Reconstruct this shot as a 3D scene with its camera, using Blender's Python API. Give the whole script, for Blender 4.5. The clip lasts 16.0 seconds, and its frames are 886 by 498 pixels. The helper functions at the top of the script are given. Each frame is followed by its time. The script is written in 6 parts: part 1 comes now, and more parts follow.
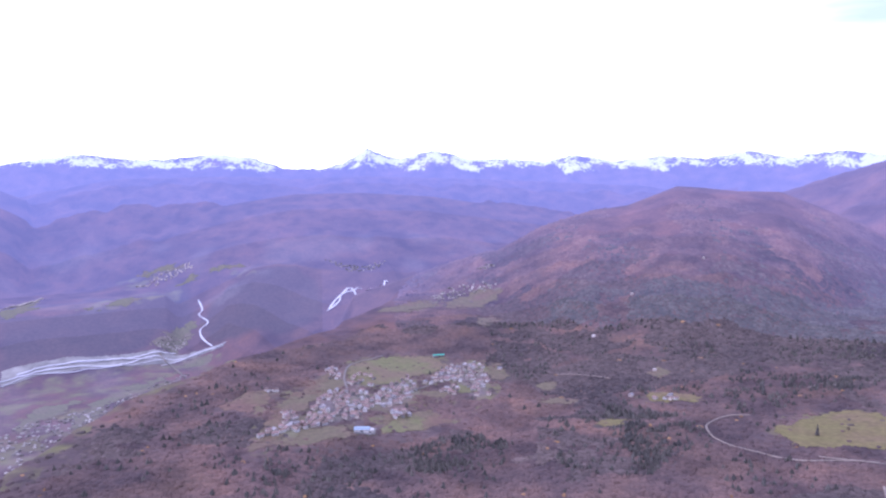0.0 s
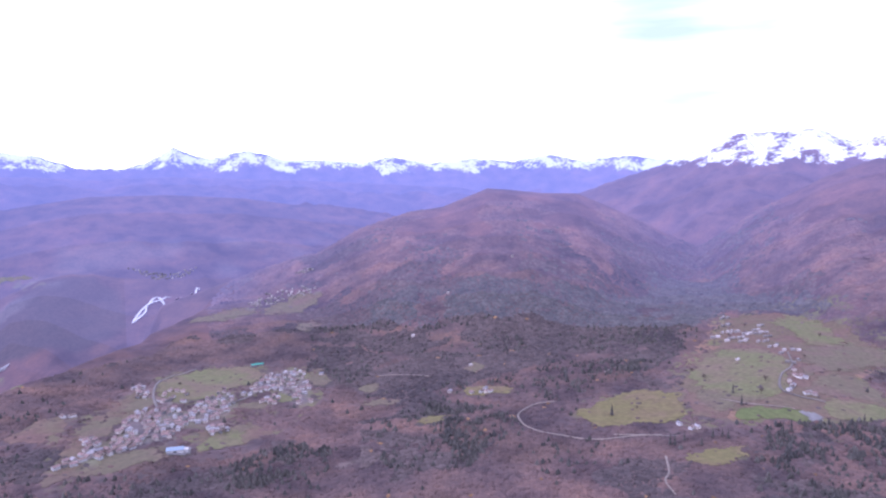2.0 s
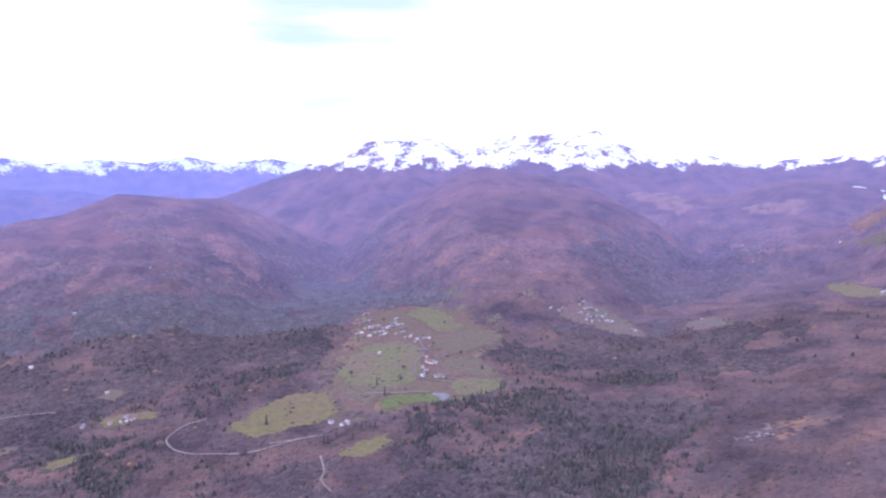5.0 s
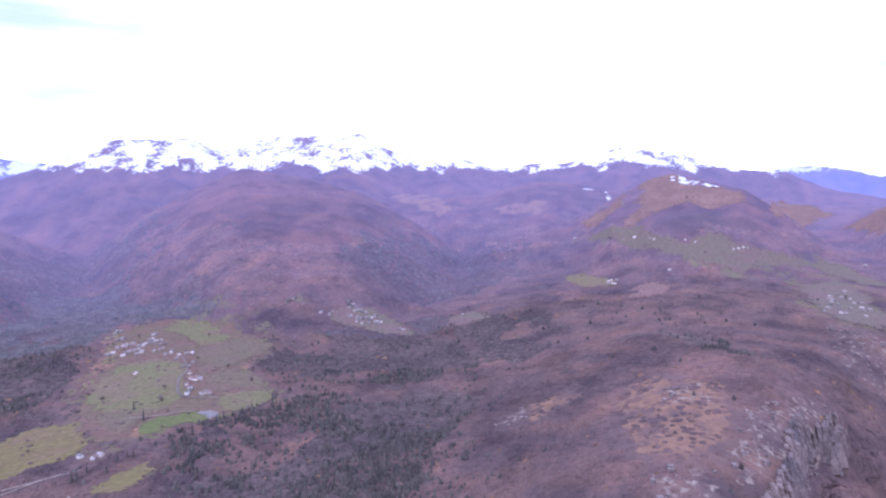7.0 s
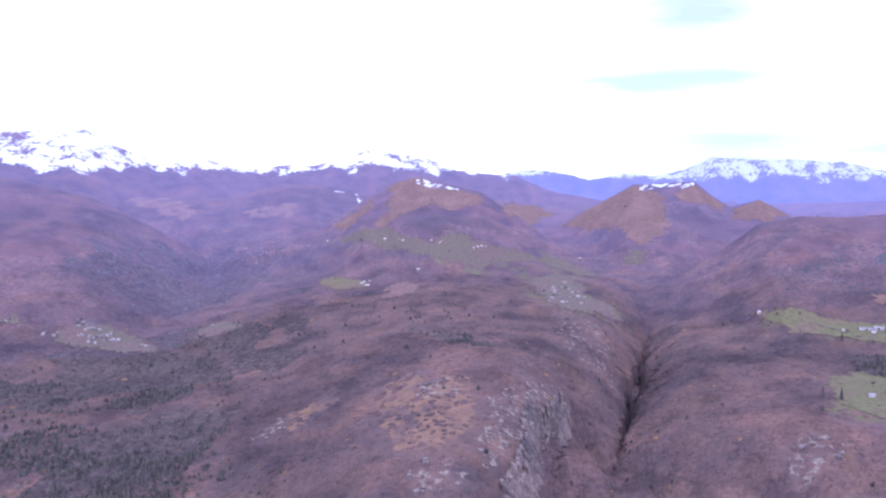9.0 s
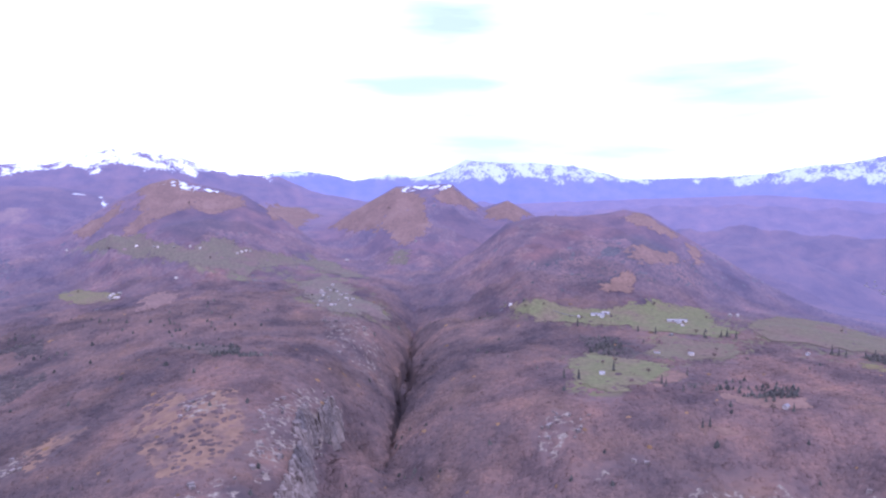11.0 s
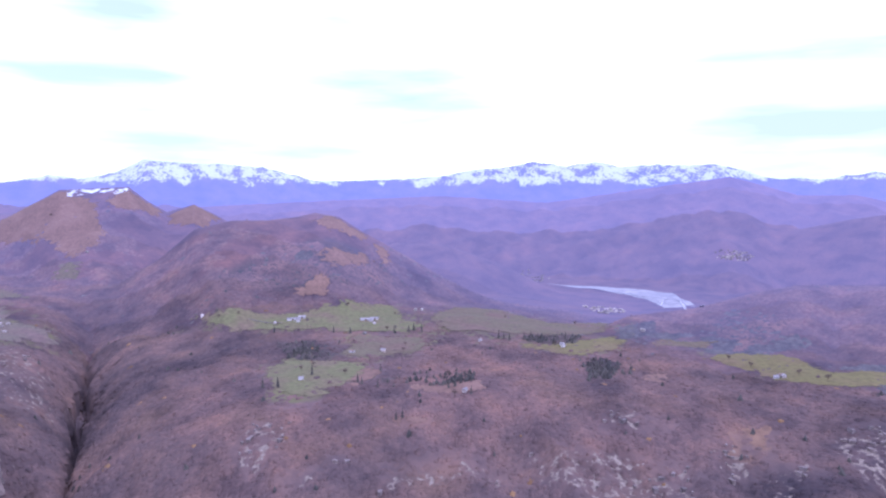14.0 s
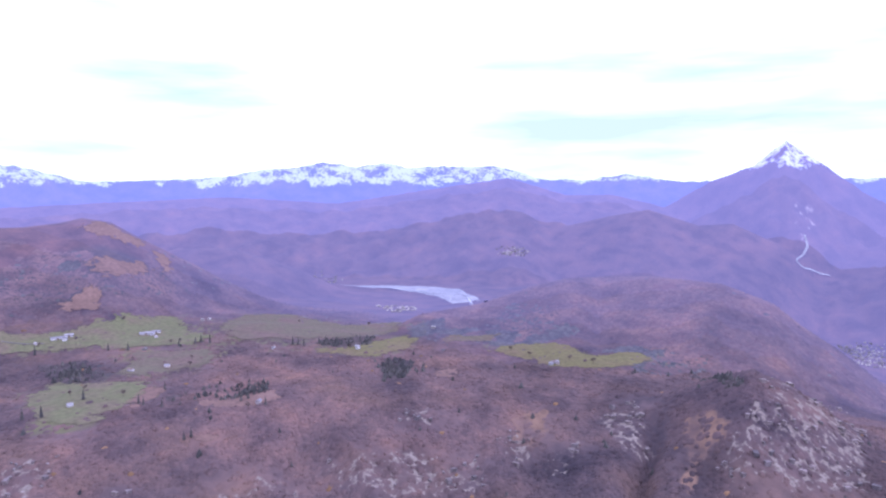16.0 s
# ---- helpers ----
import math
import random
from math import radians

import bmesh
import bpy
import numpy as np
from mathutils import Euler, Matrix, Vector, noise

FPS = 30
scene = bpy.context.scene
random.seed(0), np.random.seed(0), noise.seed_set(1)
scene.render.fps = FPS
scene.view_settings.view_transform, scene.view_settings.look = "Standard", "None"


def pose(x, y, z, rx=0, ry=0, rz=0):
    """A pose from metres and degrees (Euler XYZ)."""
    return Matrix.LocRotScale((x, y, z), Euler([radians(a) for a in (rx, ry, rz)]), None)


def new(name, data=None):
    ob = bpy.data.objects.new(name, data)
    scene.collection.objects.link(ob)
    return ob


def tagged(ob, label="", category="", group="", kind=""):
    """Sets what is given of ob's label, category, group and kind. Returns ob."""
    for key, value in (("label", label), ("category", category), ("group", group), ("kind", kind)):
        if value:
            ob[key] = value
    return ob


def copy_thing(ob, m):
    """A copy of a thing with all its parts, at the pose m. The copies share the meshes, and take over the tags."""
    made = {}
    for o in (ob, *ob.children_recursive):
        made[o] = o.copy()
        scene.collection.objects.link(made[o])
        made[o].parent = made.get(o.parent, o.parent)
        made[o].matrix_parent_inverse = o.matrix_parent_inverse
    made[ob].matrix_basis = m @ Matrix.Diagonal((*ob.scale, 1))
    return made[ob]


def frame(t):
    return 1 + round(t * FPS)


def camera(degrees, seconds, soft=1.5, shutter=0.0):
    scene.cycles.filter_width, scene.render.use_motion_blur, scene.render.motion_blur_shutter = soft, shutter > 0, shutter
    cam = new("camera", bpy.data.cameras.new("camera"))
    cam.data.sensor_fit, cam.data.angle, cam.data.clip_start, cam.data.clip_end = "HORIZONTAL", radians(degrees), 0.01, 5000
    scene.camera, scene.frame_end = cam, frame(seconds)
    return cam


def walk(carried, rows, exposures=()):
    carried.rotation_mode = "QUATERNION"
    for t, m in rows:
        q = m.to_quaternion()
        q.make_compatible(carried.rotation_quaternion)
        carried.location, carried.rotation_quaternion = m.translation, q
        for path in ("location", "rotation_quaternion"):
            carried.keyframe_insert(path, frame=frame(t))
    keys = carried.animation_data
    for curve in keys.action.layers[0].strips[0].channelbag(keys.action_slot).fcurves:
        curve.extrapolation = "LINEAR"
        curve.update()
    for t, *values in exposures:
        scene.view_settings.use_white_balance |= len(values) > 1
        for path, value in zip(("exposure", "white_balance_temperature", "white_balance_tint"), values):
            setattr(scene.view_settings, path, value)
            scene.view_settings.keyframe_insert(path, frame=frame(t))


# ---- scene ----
CAM_Z = 800.0  # the drone hangs this high over the datum of the lowest valley
cam = camera(65.17, 16.0, soft=2.25)
# seconds, x, y, z offset in metres, yaw, pitch, roll in degrees
ROWS = [
    (0.0, 0.00, 0.00, 0.00, -0.000, -5.438, -0.015),
    (0.5, 0.03, -1.28, 1.80, -3.160, -5.414, -0.074),
    (1.0, 0.04, -2.53, 3.61, -6.617, -5.414, -0.039),
    (1.5, -0.04, -3.62, 5.45, -10.304, -5.358, -0.064),
    (2.0, -0.23, -4.56, 7.31, -14.929, -5.413, 0.015),
    (2.5, -0.51, -5.20, 9.22, -19.628, -5.364, 0.021),
    (3.0, -0.91, -5.59, 11.19, -24.667, -5.321, 0.070),
    (3.5, -1.42, -5.87, 13.22, -29.623, -5.320, 0.053),
    (4.0, -1.99, -6.08, 15.34, -34.397, -5.318, 0.059),
    (6.5, -5.17, -6.91, 26.57, -57.932, -5.244, -0.039),
    (7.0, -5.81, -7.00, 29.00, -62.856, -5.237, -0.035),
    (7.5, -6.44, -7.04, 31.54, -67.779, -5.221, -0.030),
    (8.0, -7.06, -7.03, 34.09, -72.479, -5.227, -0.036),
    (8.5, -7.68, -6.96, 36.58, -77.821, -5.229, -0.003),
    (9.0, -8.31, -6.79, 38.94, -83.159, -5.219, 0.034),
    (11.5, -11.46, -5.41, 49.79, -106.747, -5.209, 0.051),
    (12.0, -12.00, -5.08, 51.85, -111.056, -5.199, 0.048),
    (12.5, -12.49, -4.72, 53.80, -115.223, -5.222, 0.014),
    (13.0, -12.94, -4.35, 55.68, -119.221, -5.190, -0.032),
    (13.5, -13.40, -4.00, 57.51, -123.077, -5.208, 0.020),
    (14.0, -13.85, -3.68, 59.39, -127.388, -5.211, -0.007),
    (14.5, -14.26, -3.39, 61.33, -131.669, -5.226, -0.030),
    (15.0, -14.63, -3.14, 63.33, -135.889, -5.243, -0.014),
    (15.5, -14.98, -2.89, 65.37, -139.902, -5.251, -0.035),
    (16.0, -15.33, -2.66, 67.41, -144.477, -5.265, -0.031),
]
EXPOSURE = 0.85
walk(cam, [(t, pose(x, y, CAM_Z + z, 90 + pitch, 0, yaw) @ pose(0, 0, 0, 0, 0, roll)) for t, x, y, z, yaw, pitch, roll in ROWS],
     exposures=[(0.0, EXPOSURE, 4985, 38), (16.0, EXPOSURE - 0.03, 4800, 37)])

# ---- daylight: a bright overcast sky and a weak veiled sun ----
world = bpy.data.worlds.new("overcast")
scene.world = world
world.use_nodes = True
wn, wl = world.node_tree.nodes, world.node_tree.links
SUN_UP, SUN_TURN = 32.0, 250.0
sky = wn.new("ShaderNodeTexSky")
sky.sky_type, sky.sun_disc = "NISHITA", False
sky.sun_elevation, sky.sun_rotation = radians(SUN_UP), radians(SUN_TURN)
coord = wn.new("ShaderNodeTexCoord")
stretch = wn.new("ShaderNodeMapping")
stretch.inputs["Scale"].default_value = (1.0, 1.0, 7.0)
stretch.inputs["Location"].default_value = (3.7, 1.2, 0.4)
cloud = wn.new("ShaderNodeTexNoise")
cloud.inputs["Scale"].default_value, cloud.inputs["Detail"].default_value = 2.2, 6.0
veil = wn.new("ShaderNodeValToRGB")
veil.color_ramp.elements[0].position, veil.color_ramp.elements[1].position = 0.14, 0.57
veil.color_ramp.elements[0].color = (0.355, 0.395, 0.385, 1)
veil.color_ramp.elements[1].color = (1.0, 1.0, 1.0, 1)
mix = wn.new("ShaderNodeMix")
mix.data_type = "RGBA"
mix.inputs["Factor"].default_value = 0.9
gain = wn.new("ShaderNodeVectorMath")
gain.operation = "SCALE"
gain.inputs["Scale"].default_value = 0.12
wl.new(coord.outputs["Generated"], stretch.inputs["Vector"])
wl.new(stretch.outputs["Vector"], cloud.inputs["Vector"])
# the cloud is thinner in some quarters, where a pale blue shows through
amount = cloud.outputs[0]


def thinner(bearing, up, spread, share):
    """The cloud cover less its share within a spread of degrees round one direction."""
    global amount
    toward, gap, less = wn.new("ShaderNodeVectorMath"), wn.new("ShaderNodeMapRange"), wn.new("ShaderNodeMath")
    toward.operation, less.operation = "DOT_PRODUCT", "SUBTRACT"
    gap.interpolation_type = "SMOOTHSTEP"
    toward.inputs[1].default_value = (math.sin(radians(bearing)) * math.cos(radians(up)), math.cos(radians(bearing)) * math.cos(radians(up)), math.sin(radians(up)))
    for key, v in (("From Min", math.cos(radians(spread))), ("From Max", 1.0), ("To Min", 0.0), ("To Max", share)):
        gap.inputs[key].default_value = v
    wl.new(coord.outputs["Generated"], toward.inputs[0])
    wl.new(toward.outputs["Value"], gap.inputs["Value"])
    wl.new(amount, less.inputs[0])
    wl.new(gap.outputs["Result"], less.inputs[1])
    amount = less.outputs["Value"]


thinner(172, 7, 34, 0.27)
thinner(36, 13, 11, 0.25)
thinner(28, 10, 14, 0.13)
thinner(44, 12, 9, 0.07)
thinner(101, 5, 13, 0.31)
thinner(122, 3.5, 15, 0.2)
wl.new(amount, veil.inputs["Fac"])
wl.new(sky.outputs["Color"], gain.inputs[0])
wl.new(gain.outputs["Vector"], mix.inputs["A"])
wl.new(veil.outputs["Color"], mix.inputs["B"])
wl.new(mix.outputs["Result"], wn["Background"].inputs["Color"])
wn["Background"].inputs["Strength"].default_value = 1.35
sun = new("sun", bpy.data.lights.new("sun", "SUN"))
sun.data.energy, sun.data.angle, sun.data.color = 0.7, radians(16), (1.0, 0.95, 0.88)
sun.matrix_world = pose(0, 0, 3000, 90 - SUN_UP, 0, 180 - SUN_TURN)

# ---- materials ----
def material(name, rough=0.9, spec=0.2):
    m = bpy.data.materials.new(name)
    m.use_nodes = True
    b = m.node_tree.nodes["Principled BSDF"]
    b.inputs["Roughness"].default_value, b.inputs["Specular IOR Level"].default_value = rough, spec
    return m, m.node_tree.nodes, m.node_tree.links, b


def noise_fac(n, l, scale, detail=4.0, vec=None):
    tex = n.new("ShaderNodeTexNoise")
    tex.inputs["Scale"].default_value, tex.inputs["Detail"].default_value = scale, detail
    if vec is None:
        vec = n.new("ShaderNodeNewGeometry").outputs["Position"]
    l.new(vec, tex.inputs["Vector"])
    return tex.outputs[0]


def ramp(n, l, fac, stops):
    r = n.new("ShaderNodeValToRGB")
    e = r.color_ramp.elements
    while len(e) < len(stops):
        e.new(0.5)
    for k, (p, c) in enumerate(stops):
        e[k].position, e[k].color = p, (*c, 1)
    l.new(fac, r.inputs["Fac"])
    return r.outputs["Color"]


def blend(n, l, fac, a, b, mode="MIX"):
    m = n.new("ShaderNodeMix")
    m.data_type, m.blend_type = "RGBA", mode
    if hasattr(fac, "is_linked"):
        l.new(fac, m.inputs["Factor"])
    else:
        m.inputs["Factor"].default_value = fac
    for key, v in (("A", a), ("B", b)):
        if isinstance(v, tuple):
            m.inputs[key].default_value = (*v, 1)
        else:
            l.new(v, m.inputs[key])
    return m.outputs["Result"]


WOOD_TONES = [(0.3, (0.064, 0.049, 0.052)), (0.45, (0.098, 0.069, 0.066)), (0.58, (0.119, 0.077, 0.065)), (0.72, (0.140, 0.088, 0.064))]
FINE_TONES = [(0.35, (0.080, 0.056, 0.055)), (0.65, (0.126, 0.083, 0.074))]


def haze_lift(n, l):
    """Wood tones painted paler with height, in place of haze over the upper slopes."""
    sep, span = n.new("ShaderNodeSeparateXYZ"), n.new("ShaderNodeMapRange")
    l.new(n.new("ShaderNodeNewGeometry").outputs["Position"], sep.inputs[0])
    span.inputs["From Min"].default_value, span.inputs["From Max"].default_value = 490, 620
    l.new(sep.outputs["Z"], span.inputs["Value"])
    return ramp(n, l, span.outputs["Result"], [(0.0, (1.0, 1.0, 1.0)), (1.0, (1.15, 1.11, 1.12))])


def stands(n, l):
    """Stands of different age and kind, a few hundred metres across."""
    wide = ramp(n, l, noise_fac(n, l, 0.0042, 5), [(0.36, (0.74, 0.77, 0.82)), (0.5, (1.0, 1.0, 1.0)), (0.62, (1.18, 1.12, 1.08))])
    groves = ramp(n, l, noise_fac(n, l, 0.0135, 6), [(0.38, (0.72, 0.74, 0.78)), (0.48, (0.98, 0.98, 0.99)), (0.56, (1.04, 1.03, 1.02)), (0.66, (1.24, 1.17, 1.10))])
    return blend(n, l, 1.0, wide, groves, "MULTIPLY")


def mix_haze_glow(n, l, b, glow):
    """Haze painted on: a flat haze-coloured emission mixed into the surface."""
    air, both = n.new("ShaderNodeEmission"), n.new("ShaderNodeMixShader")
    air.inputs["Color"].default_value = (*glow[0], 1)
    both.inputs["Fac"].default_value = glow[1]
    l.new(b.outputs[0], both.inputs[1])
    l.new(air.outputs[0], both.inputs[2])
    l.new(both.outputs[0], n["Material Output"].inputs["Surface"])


def land_material(name, glow=None, snow=(0.60, 0.62, 0.67), crown_shade=(1.0, 1.0, 1.0), stone=1.0, grain=0.11):
    """Bare woods, grass, dry grass, rock, snow and gravel, mixed by the land's own cover."""
    m, n, l, b = material(name, 0.95, 0.1)
    c1 = n.new("ShaderNodeAttribute")
    c1.attribute_name = "cover"
    c2 = n.new("ShaderNodeAttribute")
    c2.attribute_name = "cover_two"
    s1, s2 = n.new("ShaderNodeSeparateColor"), n.new("ShaderNodeSeparateColor")
    l.new(c1.outputs["Color"], s1.inputs[0])
    l.new(c2.outputs["Color"], s2.inputs[0])
    big, fine = noise_fac(n, l, 0.011, 8), noise_fac(n, l, 0.09, 6)
    wood = blend(n, l, 0.5, ramp(n, l, big, WOOD_TONES),
                 ramp(n, l, fine, FINE_TONES))
    wood = blend(n, l, 1.0, wood, haze_lift(n, l), "MULTIPLY")
    wood = blend(n, l, 1.0, wood, stands(n, l), "MULTIPLY")
    # painted shade of the crowns, multiplied into the wood colour
    wood = blend(n, l, 1.0, wood, crown_shade, "MULTIPLY")
    grass = ramp(n, l, noise_fac(n, l, 0.012, 6), [(0.3, (0.115, 0.094, 0.055)), (0.55, (0.118, 0.108, 0.05)), (0.75, (0.15, 0.12, 0.065))])
    dry = ramp(n, l, fine, [(0.3, (0.138, 0.083, 0.058)), (0.7, (0.21, 0.126, 0.082))])
    rock = ramp(n, l, noise_fac(n, l, 0.3, 9), [(0.3, (0.12, 0.09, 0.072)), (0.5, (0.20, 0.156, 0.125)), (0.75, (0.285, 0.228, 0.185))])
    rock = blend(n, l, 1.0, rock, (stone, stone, stone), "MULTIPLY")
    dark = ramp(n, l, fine, [(0.3, (0.042, 0.038, 0.038)), (0.7, (0.070, 0.058, 0.054))])
    gravel = ramp(n, l, fine, [(0.3, (0.38, 0.36, 0.35)), (0.7, (0.6, 0.58, 0.57))])
    def broken(zone, tex, bias, soft=0.1):
        """The zone, torn into patches by a texture."""
        m1, m2 = n.new("ShaderNodeMath"), n.new("ShaderNodeMapRange")
        m1.operation = "ADD"
        l.new(zone, m1.inputs[0])
        l.new(tex, m1.inputs[1])
        m2.inputs["From Min"].default_value, m2.inputs["From Max"].default_value = bias, bias + soft
        l.new(m1.outputs[0], m2.inputs["Value"])
        return m2.outputs["Result"]

    upright = n.new("ShaderNodeMapping")
    upright.inputs["Scale"].default_value = (1.0, 1.0, 0.35)
    l.new(n.new("ShaderNodeNewGeometry").outputs["Position"], upright.inputs["Vector"])
    col = blend(n, l, s2.outputs[2], wood, dark)
    col = blend(n, l, broken(s2.outputs[1], noise_fac(n, l, 0.024, 8), 1.34, 0.2), col, dry)
    col = blend(n, l, broken(s1.outputs[0], noise_fac(n, l, 0.018, 7), 1.44, 0.22), col, grass)
    col = blend(n, l, broken(s1.outputs[1], noise_fac(n, l, grain, 12, upright.outputs["Vector"]), 1.485, 0.12), col, rock)
    col = blend(n, l, s2.outputs[0], col, gravel)
    flecks = n.new("ShaderNodeMapping")
    flecks.inputs["Scale"].default_value = (1.0, 1.0, 0.5)
    l.new(n.new("ShaderNodeNewGeometry").outputs["Position"], flecks.inputs["Vector"])
    col = blend(n, l, broken(s1.outputs[2], blend(n, l, 0.4, noise_fac(n, l, 0.011, 7, flecks.outputs["Vector"]), noise_fac(n, l, 0.06, 9, flecks.outputs["Vector"])), 1.17), col, snow)
    l.new(col, b.inputs["Base Color"])
    # haze is put in as emission, no air is modelled
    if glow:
        mix_haze_glow(n, l, b, glow)
    else:
        bump = n.new("ShaderNodeBump")
        bump.inputs["Strength"].default_value, bump.inputs["Distance"].default_value = 0.6, 4.0
        l.new(fine, bump.inputs["Height"])
        l.new(bump.outputs["Normal"], b.inputs["Normal"])
    return m


GROUND = land_material("hill_country")
# haze colours, mixed as emission into the farther land
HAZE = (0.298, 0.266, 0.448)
BLUE_HAZE_GLOW = (0.25, 0.275, 0.53)
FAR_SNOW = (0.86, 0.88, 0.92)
NEAR_CROWN_SHADE = (0.86, 0.76, 0.76)
CROWN_SHADE = (0.84, 0.78, 0.78)  # self-shading of close crowns, painted into the wood colour
# nearer hills: painted haze emission grows in small steps, belt by belt
NEAR_HAZE_GLOW = [(HAZE, 0.035 + 0.031 * k) for k in range(9)]
NEAR_HAZED = [land_material("hills_with_haze_glow", q, crown_shade=NEAR_CROWN_SHADE) for q in NEAR_HAZE_GLOW]
VALLEY_HAZED = [land_material("river_valley_with_haze_glow", (HAZE, 0.025 + 0.014 * k), crown_shade=NEAR_CROWN_SHADE) for k in range(8)]
SHOULDER_HAZED = [land_material("valley_shoulder_with_haze_glow", (HAZE, 0.03 + 0.022 * k), crown_shade=NEAR_CROWN_SHADE) for k in range(8)]
SHOULDER_MIDDLE = [land_material("valley_shoulder_distance", (HAZE, q), crown_shade=CROWN_SHADE) for q in (0.215, 0.24, 0.27)]
VALLEY_MIDDLE = [land_material("valley_shelf_distance", (HAZE, q), crown_shade=CROWN_SHADE) for q in (0.155, 0.20, 0.245)]
MIDDLE = [land_material("middle_distance", (HAZE, q), crown_shade=CROWN_SHADE) for q in (0.29, 0.32)]
MASSIF = [land_material("massif_distance", (HAZE, q), FAR_SNOW, CROWN_SHADE) for q in (0.35, 0.375, 0.40)]
NORTH_NEAR = [land_material("north_foothills_distance", ((0.247, 0.243 + 0.01 * k, 0.455 + 0.025 * k), 0.285 + 0.035 * k), crown_shade=CROWN_SHADE) for k in range(3)]
NORTH_HILLS = [land_material("north_hills_distance", (BLUE_HAZE_GLOW, q), crown_shade=CROWN_SHADE) for q in (0.48, 0.53)]
NORTH = land_material("north_distance", (BLUE_HAZE_GLOW, 0.58), FAR_SNOW)
WEST_NEAR = [land_material("west_foothills_distance", (HAZE, q), crown_shade=CROWN_SHADE) for q in (0.29, 0.33)]
WEST_HILLS = [land_material("west_hills_distance", (HAZE, q), FAR_SNOW, CROWN_SHADE, 1.7, 0.03) for q in (0.47, 0.54)]
WEST = land_material("west_distance", (BLUE_HAZE_GLOW, 0.65), FAR_SNOW)


def plain(name, dark, light, scale=0.3, rough=0.85, spec=0.3, island=0.0, bump=0.0, glow=None):
    """A surface that wavers between two colours, with a second, coarser waver; island: spread from piece to piece."""
    m, n, l, b = material(name, rough, spec)
    fac = noise_fac(n, l, scale, 6)
    col = ramp(n, l, fac, [(0.3, dark), (0.7, light)])
    coarse = ramp(n, l, noise_fac(n, l, scale * 0.08, 3), [(0.3, (0.62, 0.64, 0.68)), (0.7, (1.22, 1.17, 1.1))])
    col = blend(n, l, 1.0, col, coarse, "MULTIPLY")
    if island:
        geo = n.new("ShaderNodeNewGeometry")
        col = blend(n, l, 1.0, col, ramp(n, l, geo.outputs["Random Per Island"], [(0.0, (1 - island,) * 3), (1.0, (1 + island,) * 3)]), "MULTIPLY")
    l.new(col, b.inputs["Base Color"])
    if bump:
        bp = n.new("ShaderNodeBump")
        bp.inputs["Strength"].default_value, bp.inputs["Distance"].default_value = 0.5, bump
        l.new(fac, bp.inputs["Height"])
        l.new(bp.outputs["Normal"], b.inputs["Normal"])
    if glow:
        mix_haze_glow(n, l, b, glow)
    return m


def house_paint(name, dark, light):
    m, n, l, b = material(name, 0.8, 0.3)
    col = ramp(n, l, noise_fac(n, l, 0.5, 5), [(0.3, dark), (0.7, light)])
    info = n.new("ShaderNodeObjectInfo")
    col = blend(n, l, 1.0, col, ramp(n, l, info.outputs["Random"], [(0.0, (0.72, 0.72, 0.74)), (1.0, (1.1, 1.08, 1.04))]), "MULTIPLY")
    l.new(col, b.inputs["Base Color"])
    return m


def grass_material(name, fresh, olive, tan, glow=None, bare=0.99):
    """Grass in three tones: fresh, olive and withered patches."""
    m, n, l, b = material(name, 0.95, 0.1)
    wide, tuft = noise_fac(n, l, 0.013, 6), noise_fac(n, l, 0.12, 5)
    col = ramp(n, l, wide, [(0.34, tan), (0.45, olive), (0.56, fresh), (0.68, olive)])
    col = blend(n, l, 1.0, col, ramp(n, l, tuft, [(0.3, (0.8, 0.8, 0.8)), (0.7, (1.15, 1.14, 1.1))]), "MULTIPLY")
    l.new(col, b.inputs["Base Color"])
    # the sward frays out into the woods' edge
    edge, fray, thin = n.new("ShaderNodeAttribute"), n.new("ShaderNodeMath"), n.new("ShaderNodeMapRange")
    edge.attribute_name, fray.operation = "sward", "ADD"
    l.new(edge.outputs["Fac"], fray.inputs[0])
    torn = n.new("ShaderNodeMath")
    torn.operation = "MULTIPLY_ADD"
    torn.inputs[1].default_value, torn.inputs[2].default_value = 2.2, -0.6
    l.new(noise_fac(n, l, 0.045, 10), torn.inputs[0])
    l.new(torn.outputs[0], fray.inputs[1])
    thin.inputs["From Min"].default_value, thin.inputs["From Max"].default_value = bare, bare + 0.04
    l.new(fray.outputs[0], thin.inputs["Value"])
    if not glow:
        l.new(thin.outputs["Result"], b.inputs["Alpha"])
    bump = n.new("ShaderNodeBump")
    bump.inputs["Strength"].default_value, bump.inputs["Distance"].default_value = 0.4, 0.6
    l.new(tuft, bump.inputs["Height"])
    l.new(bump.outputs["Normal"], b.inputs["Normal"])
    # haze-coloured emission painted over the far swards
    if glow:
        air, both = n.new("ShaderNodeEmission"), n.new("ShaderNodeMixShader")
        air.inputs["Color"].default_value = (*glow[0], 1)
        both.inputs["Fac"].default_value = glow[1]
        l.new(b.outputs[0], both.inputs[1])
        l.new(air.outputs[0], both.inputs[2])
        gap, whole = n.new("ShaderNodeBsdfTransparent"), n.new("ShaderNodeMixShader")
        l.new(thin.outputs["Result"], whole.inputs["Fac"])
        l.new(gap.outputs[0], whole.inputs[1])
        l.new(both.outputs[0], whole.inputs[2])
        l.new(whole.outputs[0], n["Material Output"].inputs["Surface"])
    return m


